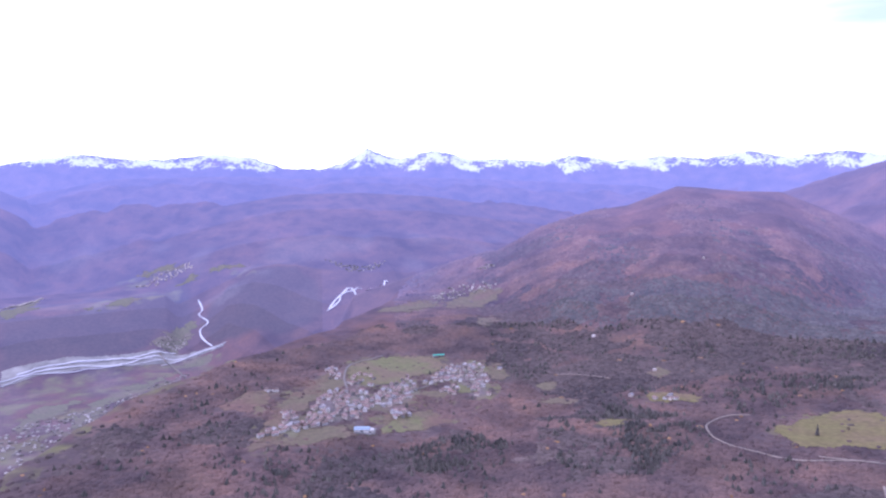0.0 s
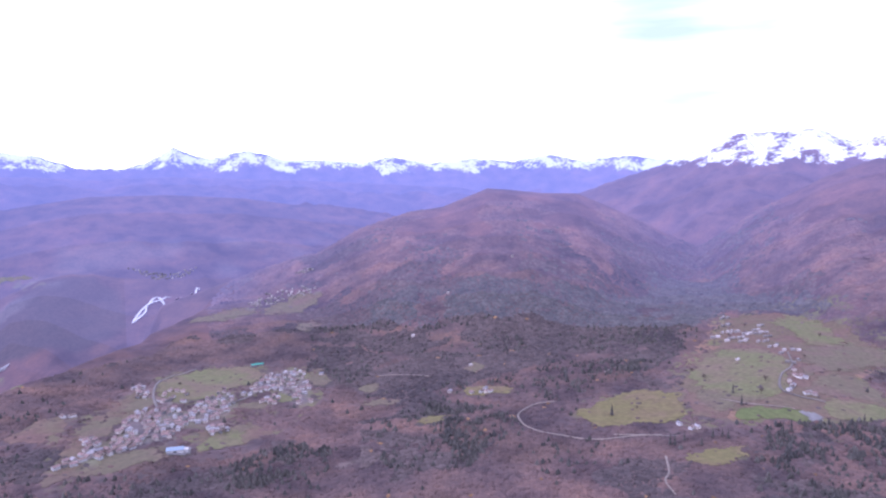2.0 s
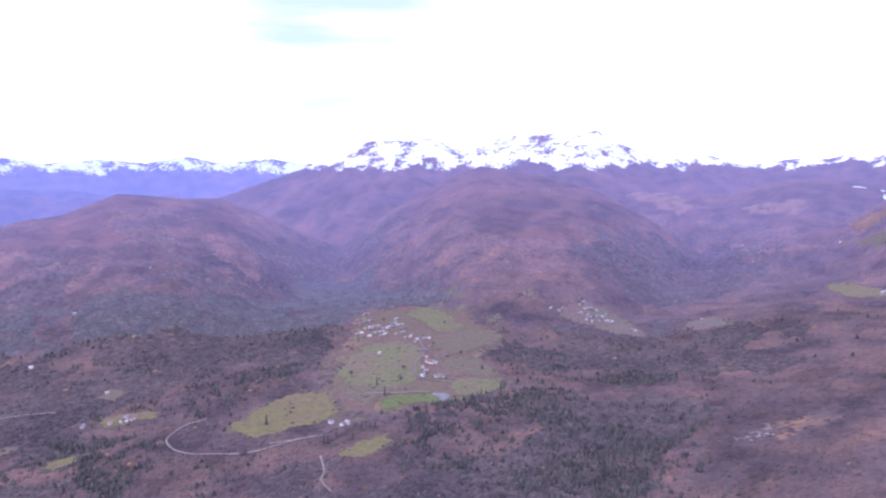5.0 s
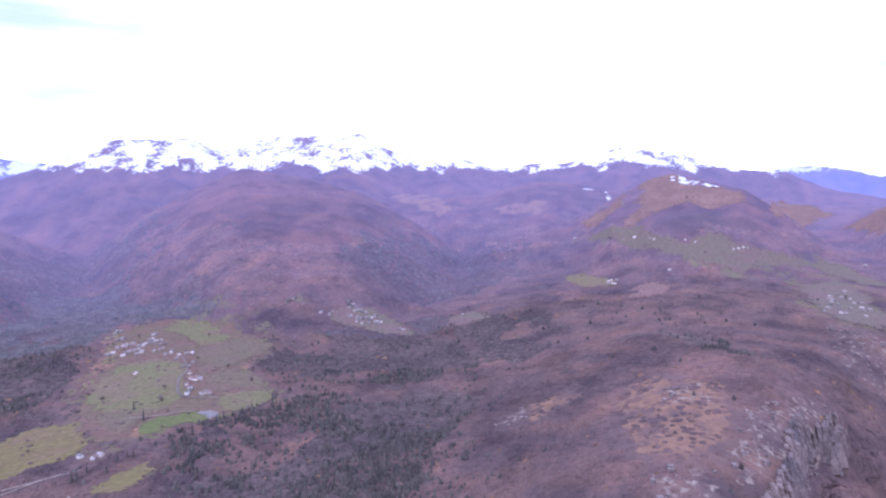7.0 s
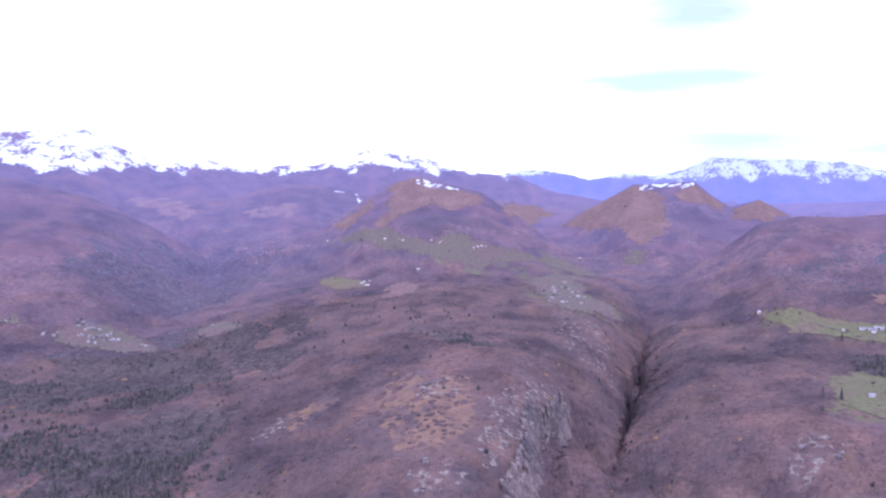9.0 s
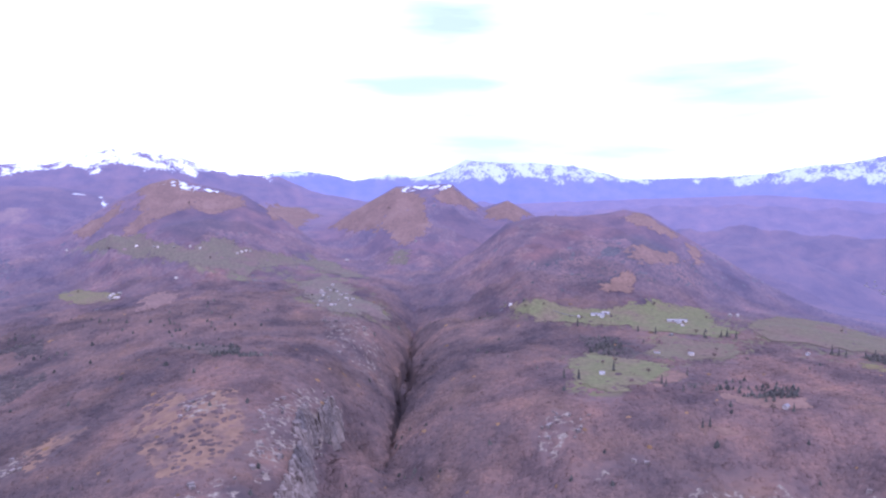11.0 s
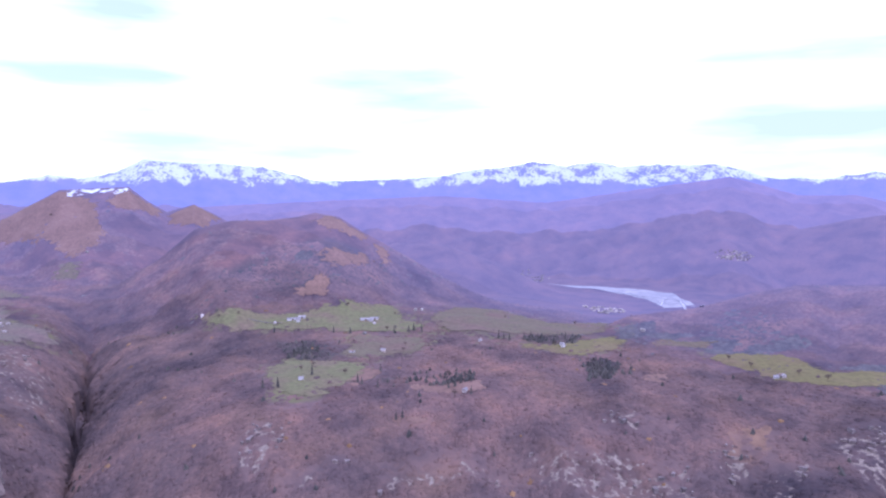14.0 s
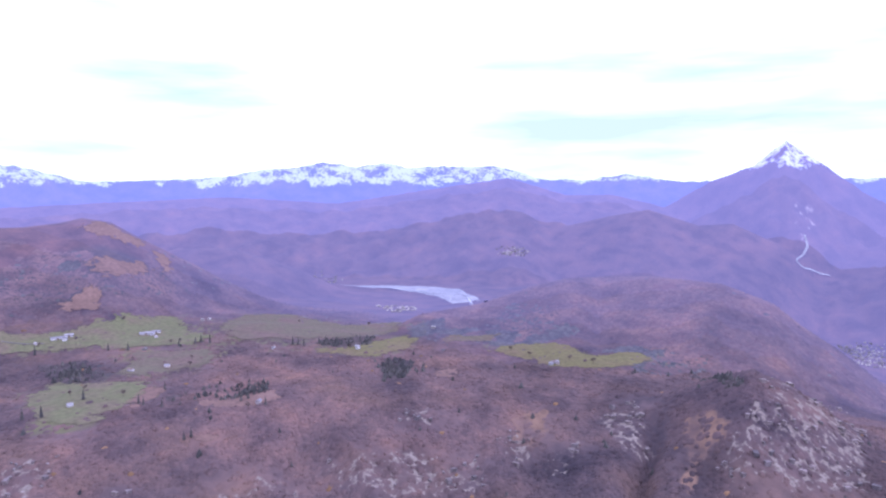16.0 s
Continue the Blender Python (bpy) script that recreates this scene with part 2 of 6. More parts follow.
SWARDS = {"meadow": ("meadow_grass", (0.126, 0.120, 0.058), (0.132, 0.111, 0.063), (0.139, 0.102, 0.070)),
          "pasture": ("pasture_grass", (0.118, 0.097, 0.063), (0.124, 0.092, 0.066), (0.132, 0.088, 0.071)),
          "worn": ("worn_pasture", (0.118, 0.090, 0.060), (0.126, 0.084, 0.063), (0.130, 0.080, 0.066)),
          "field": ("mown_field", (0.132, 0.112, 0.048), (0.138, 0.108, 0.053), (0.14, 0.10, 0.061)),
          "greenfield": ("sown_field", (0.098, 0.110, 0.042), (0.105, 0.109, 0.045), (0.113, 0.104, 0.05)),
          "distant": ("distant_fields", (0.118, 0.112, 0.066), (0.127, 0.109, 0.074), (0.14, 0.112, 0.088)),
          "dry": ("dry_grass", (0.150, 0.092, 0.072), (0.168, 0.102, 0.080), (0.19, 0.117, 0.093))}
GRASS = {kind: grass_material(*v) for kind, v in SWARDS.items()}
# the snow patches also carry some haze emission
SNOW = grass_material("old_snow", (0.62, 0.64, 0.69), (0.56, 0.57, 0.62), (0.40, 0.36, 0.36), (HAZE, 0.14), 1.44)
# the same swards with haze emission mixed in, for the farther hills
HAZY_GRASS = {kind: grass_material(v[0] + "_with_haze_glow", *v[1:], (HAZE, 0.09 if kind == "distant" else 0.05)) for kind, v in SWARDS.items()}
ROAD = plain("old_asphalt", (0.118, 0.096, 0.084), (0.168, 0.142, 0.126), 0.2)
TRACK = plain("gravel_track", (0.155, 0.119, 0.098), (0.22, 0.178, 0.148), 0.2)
ASPHALT = plain("yard_gravel", (0.125, 0.113, 0.108), (0.18, 0.165, 0.158), 0.1)
GRAVEL = plain("river_gravel", (0.15, 0.14, 0.14), (0.27, 0.255, 0.25), 0.03)
# far gravel has haze painted in as emission
FAR_GRAVEL = plain("river_gravel_with_haze_glow", (0.24, 0.225, 0.22), (0.42, 0.40, 0.385), 0.03, glow=(HAZE, 0.2))
# the sky's reflection on the water is painted as a pale base colour
WATER = plain("sky_pale_water", (0.33, 0.315, 0.35), (0.47, 0.455, 0.50), 0.02, 0.25, 0.5)
PLASTER_WHITE = house_paint("white_plaster", (0.38, 0.35, 0.33), (0.62, 0.58, 0.55))
PLASTER_CREAM = house_paint("cream_plaster", (0.36, 0.30, 0.26), (0.55, 0.47, 0.41))
PLASTER_GREY = house_paint("grey_stone_wall", (0.16, 0.15, 0.145), (0.27, 0.255, 0.24))
ROOF_PALE = house_paint("pale_slab_roof", (0.16, 0.14, 0.145), (0.33, 0.30, 0.30))
ROOF_RED = house_paint("faded_tile_roof", (0.15, 0.094, 0.085), (0.27, 0.178, 0.16))
ROOF_BROWN = house_paint("brown_tile_roof", (0.13, 0.085, 0.07), (0.22, 0.15, 0.12))
ROOF_BLUE = house_paint("blue_sheet_roof", (0.17, 0.21, 0.27), (0.26, 0.31, 0.37))
ROOF_GREEN = house_paint("green_sheet_roof", (0.05, 0.24, 0.17), (0.08, 0.32, 0.23))
STONE = house_paint("chimney_stone", (0.25, 0.22, 0.2), (0.4, 0.36, 0.33))
TIMBER = house_paint("door_timber", (0.10, 0.06, 0.04), (0.18, 0.11, 0.07))
GLASS = house_paint("dark_window_glass", (0.03, 0.035, 0.04), (0.06, 0.065, 0.07))
BARK = plain("spruce_bark", (0.06, 0.045, 0.035), (0.12, 0.09, 0.07), 2.0)
NEEDLES = plain("spruce_needles", (0.050, 0.045, 0.040), (0.084, 0.073, 0.062), 0.4, island=0.35)
def twig_material(name, glow=None):
    """Leafless crowns, toned like the woods' floor beneath them."""
    m, n, l, b = material(name, 0.95, 0.05)
    tone = blend(n, l, 0.45, ramp(n, l, noise_fac(n, l, 0.011, 8), WOOD_TONES), ramp(n, l, noise_fac(n, l, 0.09, 6), FINE_TONES))
    tone = blend(n, l, 1.0, tone, haze_lift(n, l), "MULTIPLY")
    tone = blend(n, l, 1.0, tone, stands(n, l), "MULTIPLY")
    tone = blend(n, l, 1.0, tone, ramp(n, l, n.new("ShaderNodeNewGeometry").outputs["Random Per Island"], [(0.0, (0.88, 0.89, 0.9)), (1.0, (1.14, 1.11, 1.08))]), "MULTIPLY")
    l.new(tone, b.inputs["Base Color"])
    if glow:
        mix_haze_glow(n, l, b, glow)
    return m


WOODS = twig_material("bare_twigs")
# crowns of the nearer hills, with the same haze emission mixed in
FAR_WOODS = [twig_material("bare_twigs_with_haze_glow", q) for q in NEAR_HAZE_GLOW]
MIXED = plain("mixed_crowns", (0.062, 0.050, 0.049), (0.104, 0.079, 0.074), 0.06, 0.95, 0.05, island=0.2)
FAR_MIXED = [plain("mixed_crowns_with_haze_glow", (0.062, 0.050, 0.049), (0.104, 0.079, 0.074), 0.06, 0.95, 0.05, island=0.2, glow=q) for q in NEAR_HAZE_GLOW]
FAR_NEEDLES = [plain("spruce_needles_with_haze_glow", (0.050, 0.045, 0.041), (0.080, 0.070, 0.062), 0.4, island=0.3, glow=q) for q in NEAR_HAZE_GLOW]
RUST = plain("rusty_leaves", (0.14, 0.08, 0.045), (0.21, 0.125, 0.06), 0.02, 0.9, 0.1, island=0.4)
TOWN = plain("town_plaster", (0.17, 0.145, 0.135), (0.33, 0.295, 0.28), 0.01, island=0.5)
CRAG = plain("limestone", (0.118, 0.091, 0.084), (0.235, 0.188, 0.172), 0.22, 0.9, 0.2, island=0.25, bump=1.0)
TWIGS = plain("twig_spray", (0.10, 0.075, 0.065), (0.16, 0.12, 0.10), 0.8, 0.95, 0.05)

# ---- the lie of the land: bearings in degrees clockwise from the first view, distances in metres ----
STATIONS = []


def station(bearing, *heights):
    """Heights of the ground at 300, 700, 1000, 1400, 1900, 2500 and 3400 m along one bearing."""
    STATIONS.append((bearing, heights))


station(-45, 428, 438, 448, 448, 448, 448, 448)
station(-20, 428, 438, 453, 448, 448, 448, 448)
station(0, 408, 418, 428, 428, 458, 458, 408)
station(20, 411, 421, 431, 436, 461, 481, 531)
station(33, 412, 422, 437, 457, 472, 492, 552)
station(40, 413, 428, 448, 488, 498, 513, 583)
station(48, 414, 424, 439, 459, 464, 514, 584)
station(56, 415, 425, 435, 445, 463, 515, 635)
station(63, 416, 421, 431, 441, 476, 516, 636)
station(72, 438, 468, 478, 488, 518, 558, 638)
station(80, 479, 509, 529, 544, 559, 619, 689)
station(88, 490, 520, 540, 550, 565, 650, 740)
station(94, 441, 471, 511, 536, 561, 601, 741)
station(104, 423, 443, 493, 523, 538, 563, 743)
station(112, 424, 444, 534, 544, 554, 564, 644)
station(125, 427, 447, 547, 552, 562, 467, 427)
station(140, 429, 449, 549, 561, 489, 434, 429)
station(155, 430, 460, 550, 555, 530, 435, 430)
station(165, 430, 460, 560, 565, 490, 350, 310)
station(175, 430, 470, 540, 480, 350, 230, 210)
station(205, 430, 470, 520, 450, 350, 230, 210)
RADII = (0, 300, 700, 1000, 1400, 1900, 2500, 3400, 5000)


def floor_table():
    """The stations spread over a fine polar table and softened."""
    bs = np.arange(-60.0, 221.0, 1.0)
    rs = np.arange(0.0, 5001.0, 40.0)
    sb = [s[0] for s in STATIONS]
    cols = []
    for r in rs:
        at = [np.interp(r, RADII, (430,) + s[1] + (s[1][-1],)) for s in STATIONS]
        cols.append(np.interp(bs, sb, at))
    t = np.array(cols).T
    for _ in range(3):
        p = np.pad(t, 2, mode="edge")
        t = sum(p[2 + i:p.shape[0] - 2 + i, 2:-2] for i in (-2, -1, 0, 1, 2)) / 5
        p = np.pad(t, 1, mode="edge")
        t = (p[1:-1, :-2] + p[1:-1, 1:-1] + p[1:-1, 2:]) / 3
    return t


FLOOR = floor_table()


def bilinear(t, u, v):
    u, v = np.clip(u, 0, t.shape[0] - 1.001), np.clip(v, 0, t.shape[1] - 1.001)
    i, j = u.astype(int), v.astype(int)
    a, c = u - i, v - j
    return (t[i, j] * (1 - a) + t[i + 1, j] * a) * (1 - c) + (t[i, j + 1] * (1 - a) + t[i + 1, j + 1] * a) * c


rng = np.random.default_rng(7)
LATTICE = rng.random((257, 257))


def value_noise(x, y):
    x, y = np.mod(x, 256), np.mod(y, 256)
    i, j = np.floor(x).astype(int), np.floor(y).astype(int)
    a, c = x - i, y - j
    a, c = a * a * (3 - 2 * a), c * c * (3 - 2 * c)
    i1, j1 = (i + 1) % 256, (j + 1) % 256
    i, j = i % 256, j % 256
    return (LATTICE[i, j] * (1 - a) + LATTICE[i1, j] * a) * (1 - c) + (LATTICE[i, j1] * (1 - a) + LATTICE[i1, j1] * a) * c


def fractal(x, y, size, octaves=4, gain=0.5):
    """Noise between about -1 and 1 whose largest forms are size metres across."""
    total, amp, full = 0.0, 1.0, 0.0
    for k in range(octaves):
        total = total + amp * (2 * value_noise(x / size * 2 ** k + 17.3 * k, y / size * 2 ** k + 41.9 * k) - 1)
        full += amp
        amp *= gain
    return total / full * 1.6


def ridged(x, y, size, octaves=4):
    total, amp, full = 0.0, 1.0, 0.0
    for k in range(octaves):
        n = 1 - np.abs(2 * value_noise(x / size * 2 ** k + 9.1 * k, y / size * 2 ** k + 23.7 * k) - 1)
        total = total + amp * n * n
        full += amp
        amp *= 0.5
    return total / full


# crest lines: (bearing, rise seen from the drone in degrees), the distances of the crest, slopes before and behind it
RIDGES = []


def ridge(name, distances, crest, front, back, rough=6.0, craggy=0.0):
    RIDGES.append((name, distances, crest, front, back, rough, craggy))


ridge("valley_shelf", [(-40, 2760), (-10, 3000)],
      [(-60.0, -9.06), (-34.0, -9.26), (-27.0, -8.91), (-22.0, -8.63), (-19.4, -11.40)],
      0.42, 0.0, 20)
ridge("river_spur", [(-20, 2900), (-8, 2950)],
      [(-20.2, -11.5), (-19, -9.6), (-17.5, -7.9), (-15.5, -6.8), (-13.5, -6.5), (-12, -6.7), (-10.7, -7.6), (-9.7, -9.2), (-8.8, -11.3)],
      0.42, 0.2, 24)
ridge("brown_hill", [(4, 2350), (20, 2600), (33, 2700)],
      [(4.5, -5.63), (8.2, -3.53), (12.2, -2.21), (14.9, -1.77), (18.6, -0.25), (20.3, -0.35), (22.9, -0.62), (25.9, -0.65), (28.6, -1.77), (33.2, -3.84), (37.1, -5.86)],
     
      0.34, 0.3, 15)
ridge("middle_hill", [(35, 2700), (47, 2900), (67, 2500)],
      [(35.1, -5.01), (39.6, -1.73), (43.5, 0.55), (45.4, 1.35), (46.9, 1.95), (47.4, 1.85), (50.0, 1.45), (52.0, 1.20), (56.4, -0.12), (61.0, -2.6), (63.8, -4.6), (67.0, -7.2)],
     
      0.36, 0.3, 18)
ridge("back_spur", [(58, 3300), (73, 3200)],
      [(56.2, -1.11), (59.0, -0.24), (66.0, -0.28), (69.7, 0.80), (72.9, 0.83), (78.3, -0.24)],
      0.4, 0.3, 30)
ridge("orange_hill", [(63, 2400), (80, 2800), (95, 2400)],
      [(63.2, -6.87), (67.0, -4.55), (73.0, -2.71), (77.4, 0.00), (79.5, 1.05), (81.2, 1.5), (83.1, 1.1), (86.4, 0.33), (89.6, -1.72), (92.9, -4.22), (95.7, -6.95)],
     
      0.42, 0.3, 24)
ridge("bare_hill", [(89, 2900), (112, 2800)],
      [(88.4, -3.73), (90.1, -2.52), (92.8, -2.26), (95.9, -0.71), (98.6, 0.89), (103.2, 1.12), (104.5, 0.03), (105.9, -0.87), (107.8, -0.22), (109.9, -1.36), (112.4, -3.14)],
     
      0.42, 0.3, 26)
ridge("wooded_hill", [(101, 2100), (117, 2200), (138, 1900)],
      [(102.2, -5.91), (105.1, -4.14), (107.8, -1.85), (110.6, -1.19), (113.4, -1.21), (115.7, -0.98), (117.2, -0.65), (119.1, -0.97), (120.9, -2.11), (123.7, -3.69), (127.5, -5.91), (130.1, -7.18), (133.6, -8.55), (138.8, -10.33)],
     
      0.36, 0.4, 16)
ridge("low_shoulder", [(120, 3000), (140, 2700)],
      [(117.6, -5.93), (120.8, -4.62), (123.6, -3.57), (127.8, -3.69), (131.3, -4.89), (134.3, -6.16), (138.2, -8.14), (141.3, -9.65)],
      0.4, 0.4, 8)
ridge("round_hill", [(140, 1500), (158, 1700), (177, 1500)],
      [(139.5, -10.44), (141.0, -9.36), (143.0, -8.38), (148.1, -7.52), (152.3, -6.11), (155.1, -5.39), (161.7, -4.97), (167.2, -5.30), (170.8, -6.52), (172.8, -8.01), (175.1, -9.37), (177.9, -11.36), (183.4, -14.17)],
     
      0.34, 0.5, 8)
ridge("rock_dome", [(158, 1030), (182, 1030)],
      [(158, -15.5), (162.8, -13.6), (166.1, -11.95), (169.7, -10.5), (172.4, -11.34), (174.7, -12.64), (176.5, -14.1), (177.9, -15.4), (182, -19)],
      0.7, 0.5, 9)
ridge("pyramid_peak", [(158, 4250), (177, 4250)],
      [(156.8, -4.34), (159.2, -2.80), (163.0, -0.52), (165.8, 1.25), (168.6, 2.28), (170.8, 4.20), (172.7, 2.85), (174.8, 1.22), (175.9, 0.41), (177.2, -0.38), (182.8, -2.64)],
     
      1.0, 0.8, 42, 10)
ridge("pyramid_foothill", [(155, 3700), (182, 3700)],
      [(152, -3.0), (158, -1.5), (161.2, -0.9), (165.0, -2.1), (167.4, -1.9), (170.5, -3.3), (173.2, -5.6), (177.4, -7.7), (182, -9)],
      0.5, 0.5, 14, 0)
ridge("west_mountains", [(111, 4200), (205, 4200)],
      [(108.5, -0.81), (112, -0.67), (119.2, -0.35), (127.3, -0.01), (136.1, -0.58), (141.7, 0.28), (150, 1.51), (154.6, 0.13), (158.3, 0.15), (161.3, -0.52), (165.1, -1.80), (173.3, -2.66), (180.8, -1.13), (205.8, 0.88)],
     
      0.42, 0.4, 26, 6)
ridge("north_mountains", [(-60, 4300), (27, 4300)],
      [(-60.1, -0.59), (-32.5, -1.31), (-30.4, -0.77), (-25.3, 0.26), (-17.3, 0.53), (-12.1, 0.32), (-6.7, 0.56), (5.4, 0.27), (16.5, -0.27), (20.7, -1.19), (26.7, -1.42)],
     
      0.5, 0.3, 30, 8)
ridge("north_foothill", [(-60, 3900), (27, 3900)],
      [(-60, -5.5), (-28, -4.9), (-24, -3.6), (-20.3, -2.5), (-16.5, -1.6), (-12.1, -0.9), (-6.7, -0.8), (-1, -1.1), (5.4, -2.0), (12, -3.2), (27, -4)],
      0.32, 0.3, 16)
ridge("valley_side", [(-60, 4150), (-29, 4150)],
      [(-60, -0.2), (-36, -0.2), (-32.6, -0.5), (-31, -1.2), (-30, -3.2), (-29.3, -4.8)],
      0.5, 0.4, 10)
ridge("snow_massif", [(21, 3700), (50, 3900), (95, 3900)],
      [(18.0, -3.26), (21.1, -2.16), (26.2, -0.60), (29.9, 0.75), (33.2, 1.85), (36.3, 3.45), (37.7, 3.75), (43.1, 4.06), (45.3, 3.06), (47.3, 3.81), (50.1, 4.41), (53.5, 4.48), (56.1, 4.60), (58.1, 3.51), (60.9, 2.44), (63.6, 2.90), (66.9, 1.81), (68.7, 1.94), (71.0, 2.32), (72.9, 2.22), (75.5, 3.02), (77.0, 3.48), (78.6, 3.25), (81.5, 3.05), (84.4, 1.85), (89.2, 1.37), (91.8, 0.22), (95.5, -0.50)],
     
      0.5, 0.4, 22, 10)
ridge("snow_range_north", [(-60, 4750), (34, 4750)],
      [(-60.2, 1.76), (-32.4, 1.19), (-30.4, 1.57), (-27.2, 2.15), (-25.2, 1.85), (-22.2, 1.68), (-18.5, 2.24), (-15.5, 2.05), (-13.0, 1.23), (-10.3, 1.10), (-8.5, 1.47), (-6.2, 2.76), (-3.9, 1.94), (-0.7, 2.68), (2.2, 2.00), (5.4, 1.97), (8.1, 1.77), (10.8, 2.27), (13.9, 1.66), (17.3, 2.12), (20.6, 1.81), (23.5, 2.48), (26.5, 1.80), (27.6, 2.09), (29.9, 2.32), (36.1, 1.54)],
     
      0.7, 0.3, 16, 16)
ridge("snow_range_west", [(86, 4750), (205, 4750)],
      [(86.3, 1.11), (89.6, 1.80), (92.7, 1.57), (95.0, 0.98), (98.0, 1.47), (99.8, 1.25), (101.9, 1.59), (104.3, 2.65), (107.9, 2.39), (110.5, 2.39), (113.0, 2.19), (117.0, 1.15), (120.7, 1.13), (123.5, 1.23), (127.1, 1.42), (130.2, 2.05), (132.7, 2.24), (134.8, 2.62), (137.6, 2.33), (139.8, 2.67), (141.9, 2.21), (144.8, 2.38), (148.7, 2.33), (150.0, 2.10), (152.8, 1.27), (156.4, 1.25), (159.4, 1.70), (163.3, 1.07), (176.2, 1.30), (205.8, 1.67)],
     
      0.7, 0.3, 16, 14)


def soft_step(a, lo, hi):
    t = np.clip((a - lo) / (hi - lo), 0, 1)
    return t * t * (3 - 2 * t)


def gorge_line(r):
    """Bearing of the slot gorge at a distance."""
    return np.interp(r, [500, 880, 1100, 1300, 1700, 2100], [96.4, 97.2, 98.1, 99.0, 100.0, 101.6])


def base_ground(b, r, x, y):
    z = bilinear(FLOOR, b + 60, r / 40)
    # the plateau breaks off towards the broad river valley
    rim = np.interp(b, [-45, -34, -30, -26, -22, -19, -17, -13, -9.6, -6, 0, 6, 12], [800, 940, 1050, 1180, 1270, 1340, 1440, 1560, 1700, 1900, 2350, 2750, 3600])
    rim = rim + 25 * fractal(x, y, 160, 3)
    bed = np.interp(r, [1500, 3200, 3900, 4600], [188, 190, 230, 360])
    z = np.maximum(np.minimum(z, z - 0.62 * (r - rim)), np.minimum(z, bed))
    # slot gorge
    side = (b - gorge_line(r)) * r * 0.01745
    d = np.abs(side)
    d = d + 14 * fractal(x, y, 110, 3)
    wide = soft_step(r, 400, 800) * (1 - soft_step(r, 1500, 2300))
    slot = soft_step(r, 1060, 1200) * (1 - soft_step(r, 1500, 2000))
    z = z - wide * np.interp(r, [700, 1150], [75, 95]) * np.exp(-(np.abs(d) / np.interp(r, [600, 1000, 1500], [150, 95, 60])) ** 1.4) - slot * 38 * np.exp(-(d / 7.5) ** 2)
    z = z - wide * 26 * np.exp(-(d / 130) ** 2) * (ridged(x, y, 130, 3) - 0.4)
    # a ravine cuts the southern slope
    cut = np.abs((b - np.interp(r, [820, 1020], [161.6, 164.2])) * r * 0.01745 + 5 * fractal(x, y, 50, 3))
    z = z - 24 * np.exp(-(cut / 14) ** 2) * soft_step(r, 700, 800) * (1 - soft_step(r, 960, 1060))
    # ribs and gullies down the slope under the plateau's edge
    rib = ridged(b * 15 + 26 * fractal(x, y, 120, 2) + 0.1 * r, 0.12 * r, 95, 3)
    z = z + 22 * (rib - 0.42) * soft_step(b, 101, 108) * (1 - soft_step(b, 172, 182)) * soft_step(r, 560, 700) * (1 - soft_step(r, 860, 1040))
    # a limestone cliff breaks off towards the gorge
    edge = side + 22 * fractal(x, y, 70, 4) + np.interp(r, [700, 850, 1000, 1150], [95, 105, 120, 90])
    z = z - 48 * soft_step(edge, -9, 9) * (1 - soft_step(edge, 30, 110)) * soft_step(r, 640, 720) * (1 - soft_step(r, 1080, 1180))
    return z


def height(x, y):
    """Height of the land at places in metres."""
    x, y = np.asarray(x, float), np.asarray(y, float)
    r = np.hypot(x, y)
    b = np.mod(np.degrees(np.arctan2(x, y)) + 100, 360) - 100
    z = base_ground(b, r, x, y)
    z = z + 8 * fractal(x, y, 240, 5) * soft_step(r, 100, 700) * (1 - 0.7 * ((b < -5) & (z < 200)))
    bent = 70 * fractal(x, y, 420, 3)
    top = z
    for name, distances, crest, front, back, rough, craggy in RIDGES:
        lo, hi = crest[0][0], crest[-1][0]
        rc = np.interp(b, [d[0] for d in distances], [d[1] for d in distances])
        fine = np.arange(lo - 12, hi + 12, 0.1)
        line = np.interp(fine, [c[0] for c in crest], [c[1] for c in crest])
        line = line - 0.33 * (np.sqrt(np.maximum(np.maximum(lo - fine, fine - hi), 0) ** 2 + 1.0) - 1.0) * 57.3 * 0.01745
        plain = np.convolve(np.pad(line, 35, mode="edge"), np.hanning(73)[1:-1] / np.hanning(73).sum(), "valid")
        d = rc - r
        a = np.sqrt(d * d + 60.0 ** 2) - 60.0
        away = np.clip(a / 350, 0, 1)
        el = np.interp(b, fine, line) * (1 - away) + np.interp(b, fine, plain) * away
        el = el - 2.0 * np.maximum(np.maximum(lo - 12 - b, b - hi - 12), 0)
        zc = CAM_Z + rc * np.tan(np.radians(np.clip(el, -60, 20)))
        if craggy:
            bend = b * 75.0
            zc = zc + craggy * (ridged(bend, bend * 0 + rc * 0.2, 120, 4) - 0.45 + 0.6 * ridged(bend, bend * 0 + rc, 34, 3) - 0.27) * (1 - away)
        h = zc - np.where(d > 0, front, back) * a
        # spurs and gullies run down from the crest
        spur = ridged(b * rc * 0.01745 + bent + 0.22 * r, 0.16 * r + rc, 430, 4)
        h = h + (spur - 0.42) * np.where(r > 3300, 1.5, np.interp(r, [1500, 2300], [0.8, 2.6])) * rough * away + (0.6 if craggy else 0.12) * rough * fractal(x, y, 90, 3) * np.clip(a / 60, 0, 1)
        # soft union
        w = 9.0
        m = np.maximum(top, h)
        top = m + w * np.log(np.exp(np.clip((top - m) / w, -40, 0)) + np.exp(np.clip((h - m) / w, -40, 0))) - 0.0
    return top

